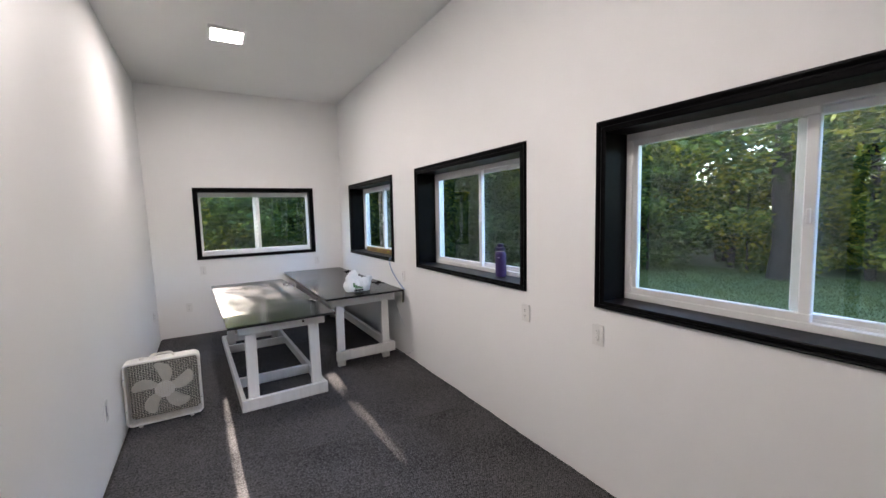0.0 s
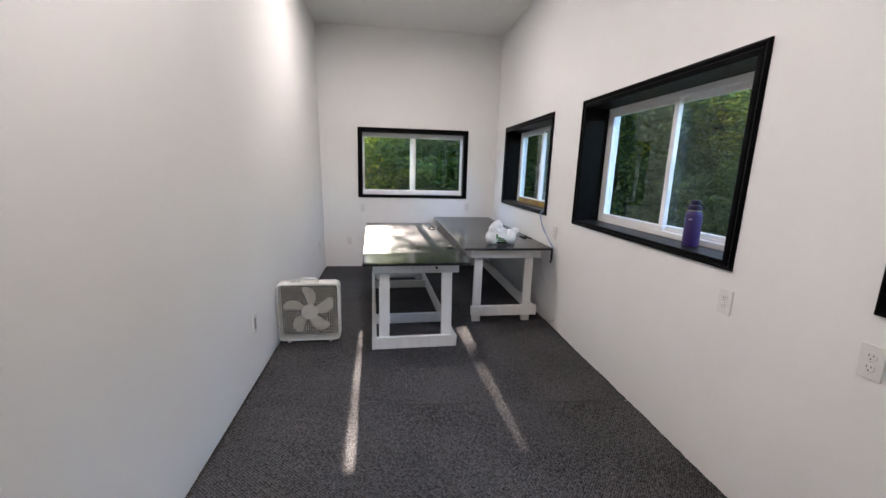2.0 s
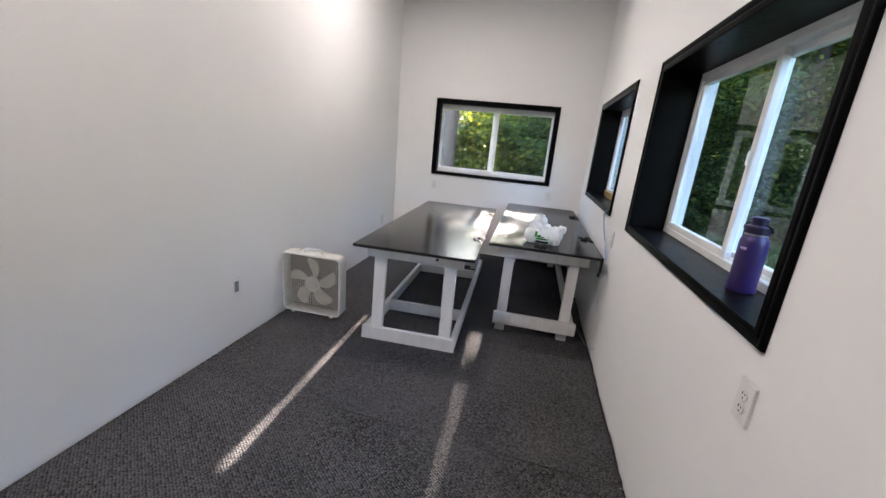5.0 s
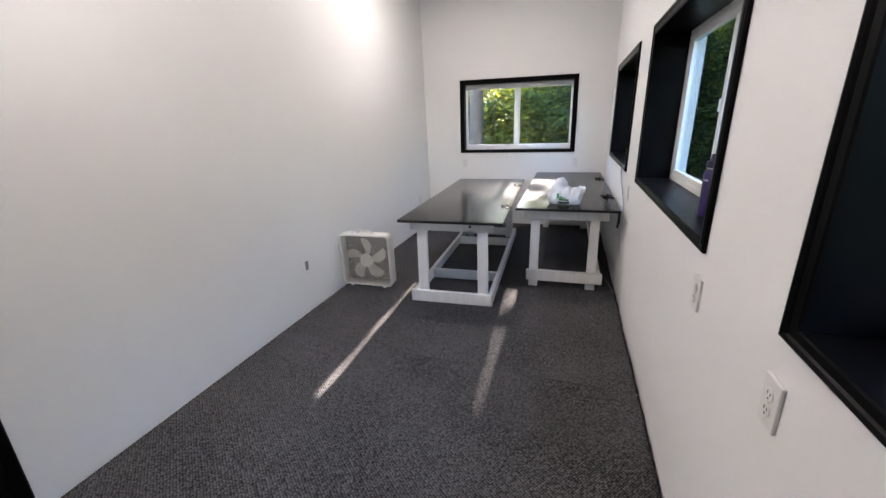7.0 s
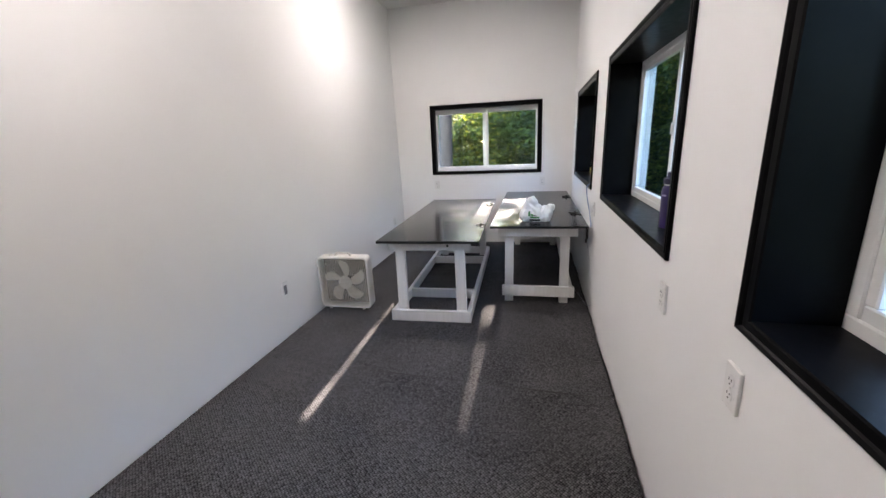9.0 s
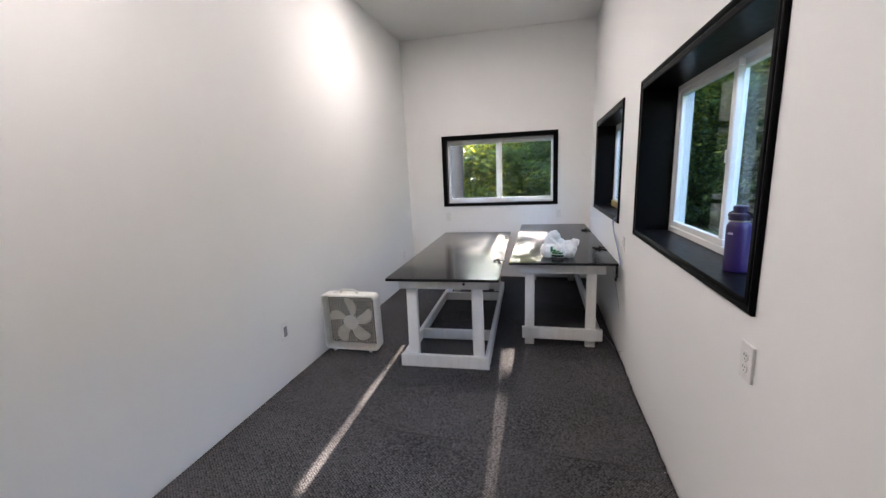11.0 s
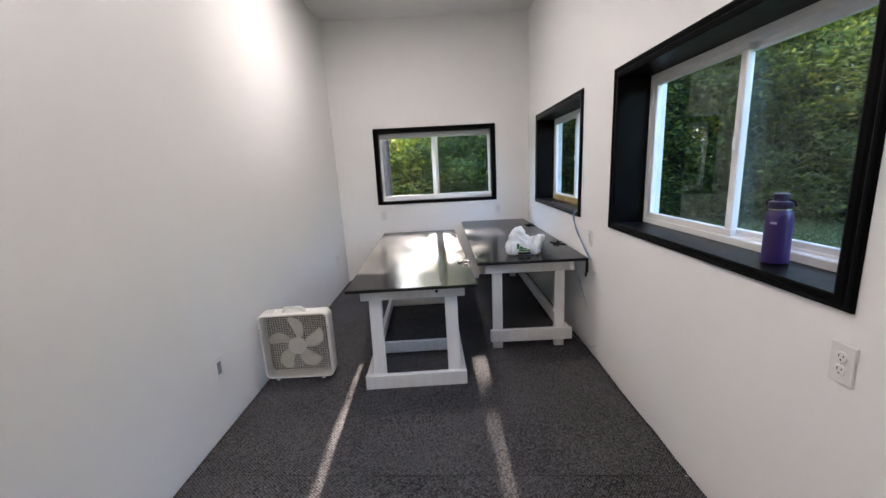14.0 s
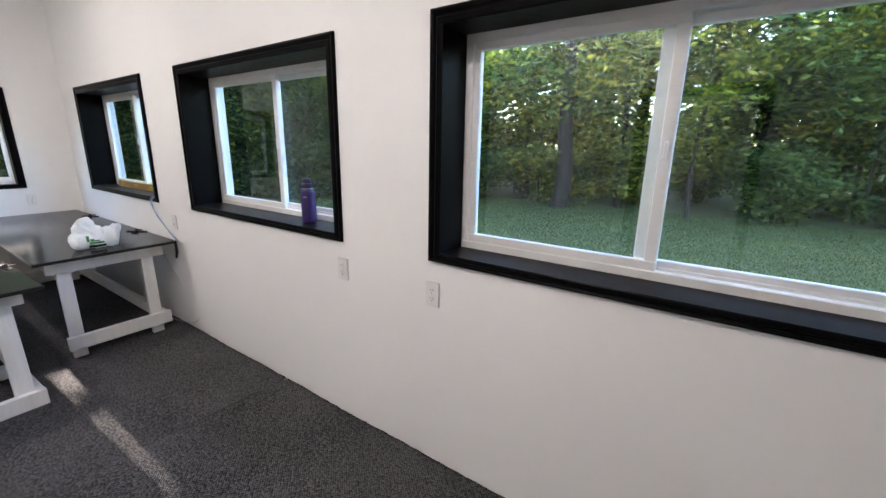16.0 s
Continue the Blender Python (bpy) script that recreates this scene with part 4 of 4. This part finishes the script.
def edge_line(s):
    """The wood's edge round the house, for s from 0 (south-east) to 1 (north-west)."""
    # the first two points carry unseen trees south, added to shade the windows
    pts = [(-6, -19), (6, -19), (14.9, -13), (15.2, -4), (14.8, 3), (13.6, 8), (11.4, 12.5), (8.5, 15.5), (4.5, 17), (0, 17), (-5, 16), (-11, 14)]
    k = min(len(pts) - 2, int(s * (len(pts) - 1)))
    f = s * (len(pts) - 1) - k
    (x0, y0), (x1, y1) = pts[k], pts[k + 1]
    d = Vector((x1 - x0, y1 - y0)).normalized()
    return x0 + (x1 - x0) * f, y0 + (y1 - y0) * f, d.y, -d.x


def in_sun_path(x, y, h):
    """Whether a tree there would stand between the sun and the end window."""
    along = y - YF
    return abs(x - 1.3 + 0.04 * along) < 4.6 and along > 0 and GROUND + h > 0.40 * along


def before_trunk(x, y):
    """Whether a shrub there would hide the foot of the old tree."""
    return abs(y - 5.2) < 1.3 and x < 14.6


for count, off, spread in ((32, 0.6, 0.8), (32, 2.8, 1.0), (30, 6.0, 1.6), (34, 11.0, 2.4), (36, 18.0, 2.6)):
    for k in range(count):
        x, y, nx, ny = edge_line((k + 0.2 + 0.6 * rng.random()) / count)
        d = off + spread * rng.uniform(-1, 1)
        x, y = x + nx * d, y + ny * d
        src = low_kinds[rng.randrange(3) if y < 14 else rng.choice((0, 0, 2)) if x < 0.9 else rng.choice((1, 2, 2))]
        if not before_trunk(x, y) and rng.random() < (0.72 if off < 2 else 0.95):
            grown = rng.uniform(0.6, 1.45)
            copy_thing(src, pose(x, y, GROUND, 0, 0, rng.uniform(0, 360)) @ Matrix.Diagonal((0.5 + grown / 2, 0.5 + grown / 2, grown, 1)))
for count, off, spread in ((12, 1.6, 0.9), (12, 4.5, 1.4), (11, 9.0, 2.0), (13, 15.0, 3.0), (21, 26.0, 3.0)):
    for k in range(count):
        x, y, nx, ny = edge_line((k + 0.15 + 0.7 * rng.random()) / count)
        d = off + spread * rng.uniform(-1, 1)
        x, y = x + nx * d, y + ny * d
        i = rng.choice((0, 1, 1, 2, 3, 3)) if off < 12 else rng.choice((0, 2, 2))
        if in_sun_path(x, y, HEIGHTS[i]) or before_trunk(x, y):
            continue
        copy_thing(tall_kinds[i], pose(x, y, GROUND, 0, 0, rng.uniform(0, 360)))

# the far side of the wood to the north; unseen tops stretched to block sky glare
for k in range(15):
    x, sparse = -15 + 2.4 * k + rng.uniform(-0.7, 0.7), -6 < -15 + 2.4 * k < 3.5
    i = 1 if sparse else 2 if k % 3 else 0
    copy_thing(tall_kinds[i], pose(x, 41.5 + rng.uniform(-0.8, 3.0), GROUND, 0, 0, rng.uniform(0, 360)) @ Matrix.Diagonal((1, 1, 15.1 / HEIGHTS[i], 1)))
    if not sparse:
        copy_thing(tall_kinds[2], pose(x + 1.2, 46.5 + rng.uniform(-0.8, 1.5), GROUND, 0, 0, rng.uniform(0, 360)) @ Matrix.Diagonal((1.1, 1.1, 16.4 / HEIGHTS[2], 1)))
for k in range(10):
    copy_thing(low_kinds[2 if k > 5 else 0], pose(-6 + 1.5 * k + rng.uniform(-0.5, 0.5), 24.0 + rng.uniform(-2, 2), GROUND, 0, 0, rng.uniform(0, 360)) @ Matrix.Diagonal((1.2, 1.2, 1.3, 1)))

# trees behind the lawn to the east
for x, y, i, a in ((17.2, 0.6, 0, 35), (18.6, -1.6, 2, 120), (19.6, 2.2, 2, 210), (16.4, -2.8, 0, 300)):
    copy_thing(tall_kinds[i], pose(x, y, GROUND, 0, 0, a))

# a thicker stand north-east of the house
for x, y, i, a in ((8.6, 17.2, 1, 20), (10.2, 16.0, 3, 70), (7.2, 19.5, 1, 130), (9.4, 20.5, 1, 200), (11.6, 18.6, 3, 250), (12.4, 14.6, 3, 310), (10.8, 24.0, 1, 15), (13.6, 21.5, 3, 95), (8.6, 27.0, 1, 160), (12.6, 28.5, 1, 220),
                   (16.4, 26.0, 1, 330), (15.0, 31.0, 2, 40), (10.6, 33.0, 2, 110), (6.6, 32.0, 1, 10)):
    copy_thing(tall_kinds[i], pose(x, y, GROUND, 0, 0, a))

# a smooth-barked trunk close to the end window
tree("tree", "grey smooth-barked tree close to the end window", 14.0, 9.0, 2.4, 0.145, 70, 110, 0.10, M_LEAF, 41, 0.12, pose(0.395, 9.2, GROUND), M_BEECH)

# trees added so that their unseen crowns shade and dapple part of the end window
tree("tree", "tall straight tree, its unseen high leafy crown added to shade the end window", 10.0, 6.5, 1.5, 0.10, 110, 120, 0.075, M_LEAF, 15, 0.1, pose(2.57, 18.0, GROUND))
evergreen = tree("tree", "dark evergreen tree near the end window", 9.0, 1.9, 2.3, 0.12, 80, 120, 0.075, M_LEAF3, 12, m=pose(3.46, 17.2, GROUND, 0, 0, 40))
copy_thing(evergreen, pose(3.68, 18.6, GROUND, 0, 0, 160))
copy_thing(low_kinds[2], pose(3.25, 16.2, GROUND, 0, 0, 160))
copy_thing(tall_kinds[3], pose(1.22, 19.0, GROUND, 0, 0, 100) @ Matrix.Diagonal((0.65, 0.65, 1, 1)))
# an unseen tuft, put there to break the sun streak between the tables
tree("tree", "slender sapling added so that its small tuft of leaves breaks a sun streak", 7.0, 6.7, 0.20, 0.022, 8, 60, 0.045, M_LEAF, 31, 0.05, pose(1.40, 17.0, GROUND))
copy_thing(tall_kinds[3], pose(0.50, 20.5, GROUND, 0, 0, 230) @ Matrix.Diagonal((0.6, 0.6, 1, 1)))
for x, y, k, a in ((2.1, 17.6, 0.9, 40), (4.4, 17.3, 1.0, 110), (3.6, 15.9, 0.8, 200), (5.8, 16.4, 1.1, 290), (7.6, 16.0, 1.2, 20), (9.2, 15.4, 1.3, 75), (10.6, 13.9, 1.2, 160), (11.8, 16.6, 1.6, 230),
                   (9.8, 18.4, 1.7, 300), (13.2, 14.2, 1.5, 10), (12.6, 11.4, 1.0, 50), (14.6, 10.2, 1.4, 100), (13.8, 18.6, 1.8, 140), (11.2, 21.4, 1.9, 190)):
    copy_thing(dark_kind, pose(x, y, GROUND, 0, 0, a) @ Matrix.Diagonal((0.5 + k / 2, 0.5 + k / 2, k, 1)))


def grass_blades(n, x0, x1, y0, y1, seed):
    """Short mown blades, thinner on the bare patches."""
    g = np.random.default_rng(seed)
    p = np.stack([g.uniform(x0, x1, n), g.uniform(y0, y1, n)], axis=1)
    h = g.uniform(0.025, 0.065, n)
    a = g.uniform(0, 2 * math.pi, n)
    w = 0.007 + 0.006 * g.random(n)
    d = np.stack([np.cos(a), np.sin(a)], axis=1)
    lean = g.normal(0, 0.035, (n, 2))
    z = np.full((n, 1), GROUND - 0.004)
    v = np.stack([np.hstack([p - d * w[:, None], z]), np.hstack([p + d * w[:, None], z]), np.hstack([p + lean, z + h[:, None]])], axis=1).reshape(-1, 3)
    me = bpy.data.meshes.new("grass")
    me.from_pydata(v.tolist(), [], np.arange(3 * n).reshape(n, 3).tolist())
    me.materials.append(M_BLADES)
    return tagged(new("grass", me), "short mown green grass of the lawn", "grass", kind="stuff")


M_BLADES = make_leaf("grass_blade", (0.050, 0.064, 0.024), (0.080, 0.096, 0.038), (0.125, 0.134, 0.056), (1.25, 1.2, 0.6))
grass_blades(170000, 3.4, 15.0, -6.0, 14.0, 4)
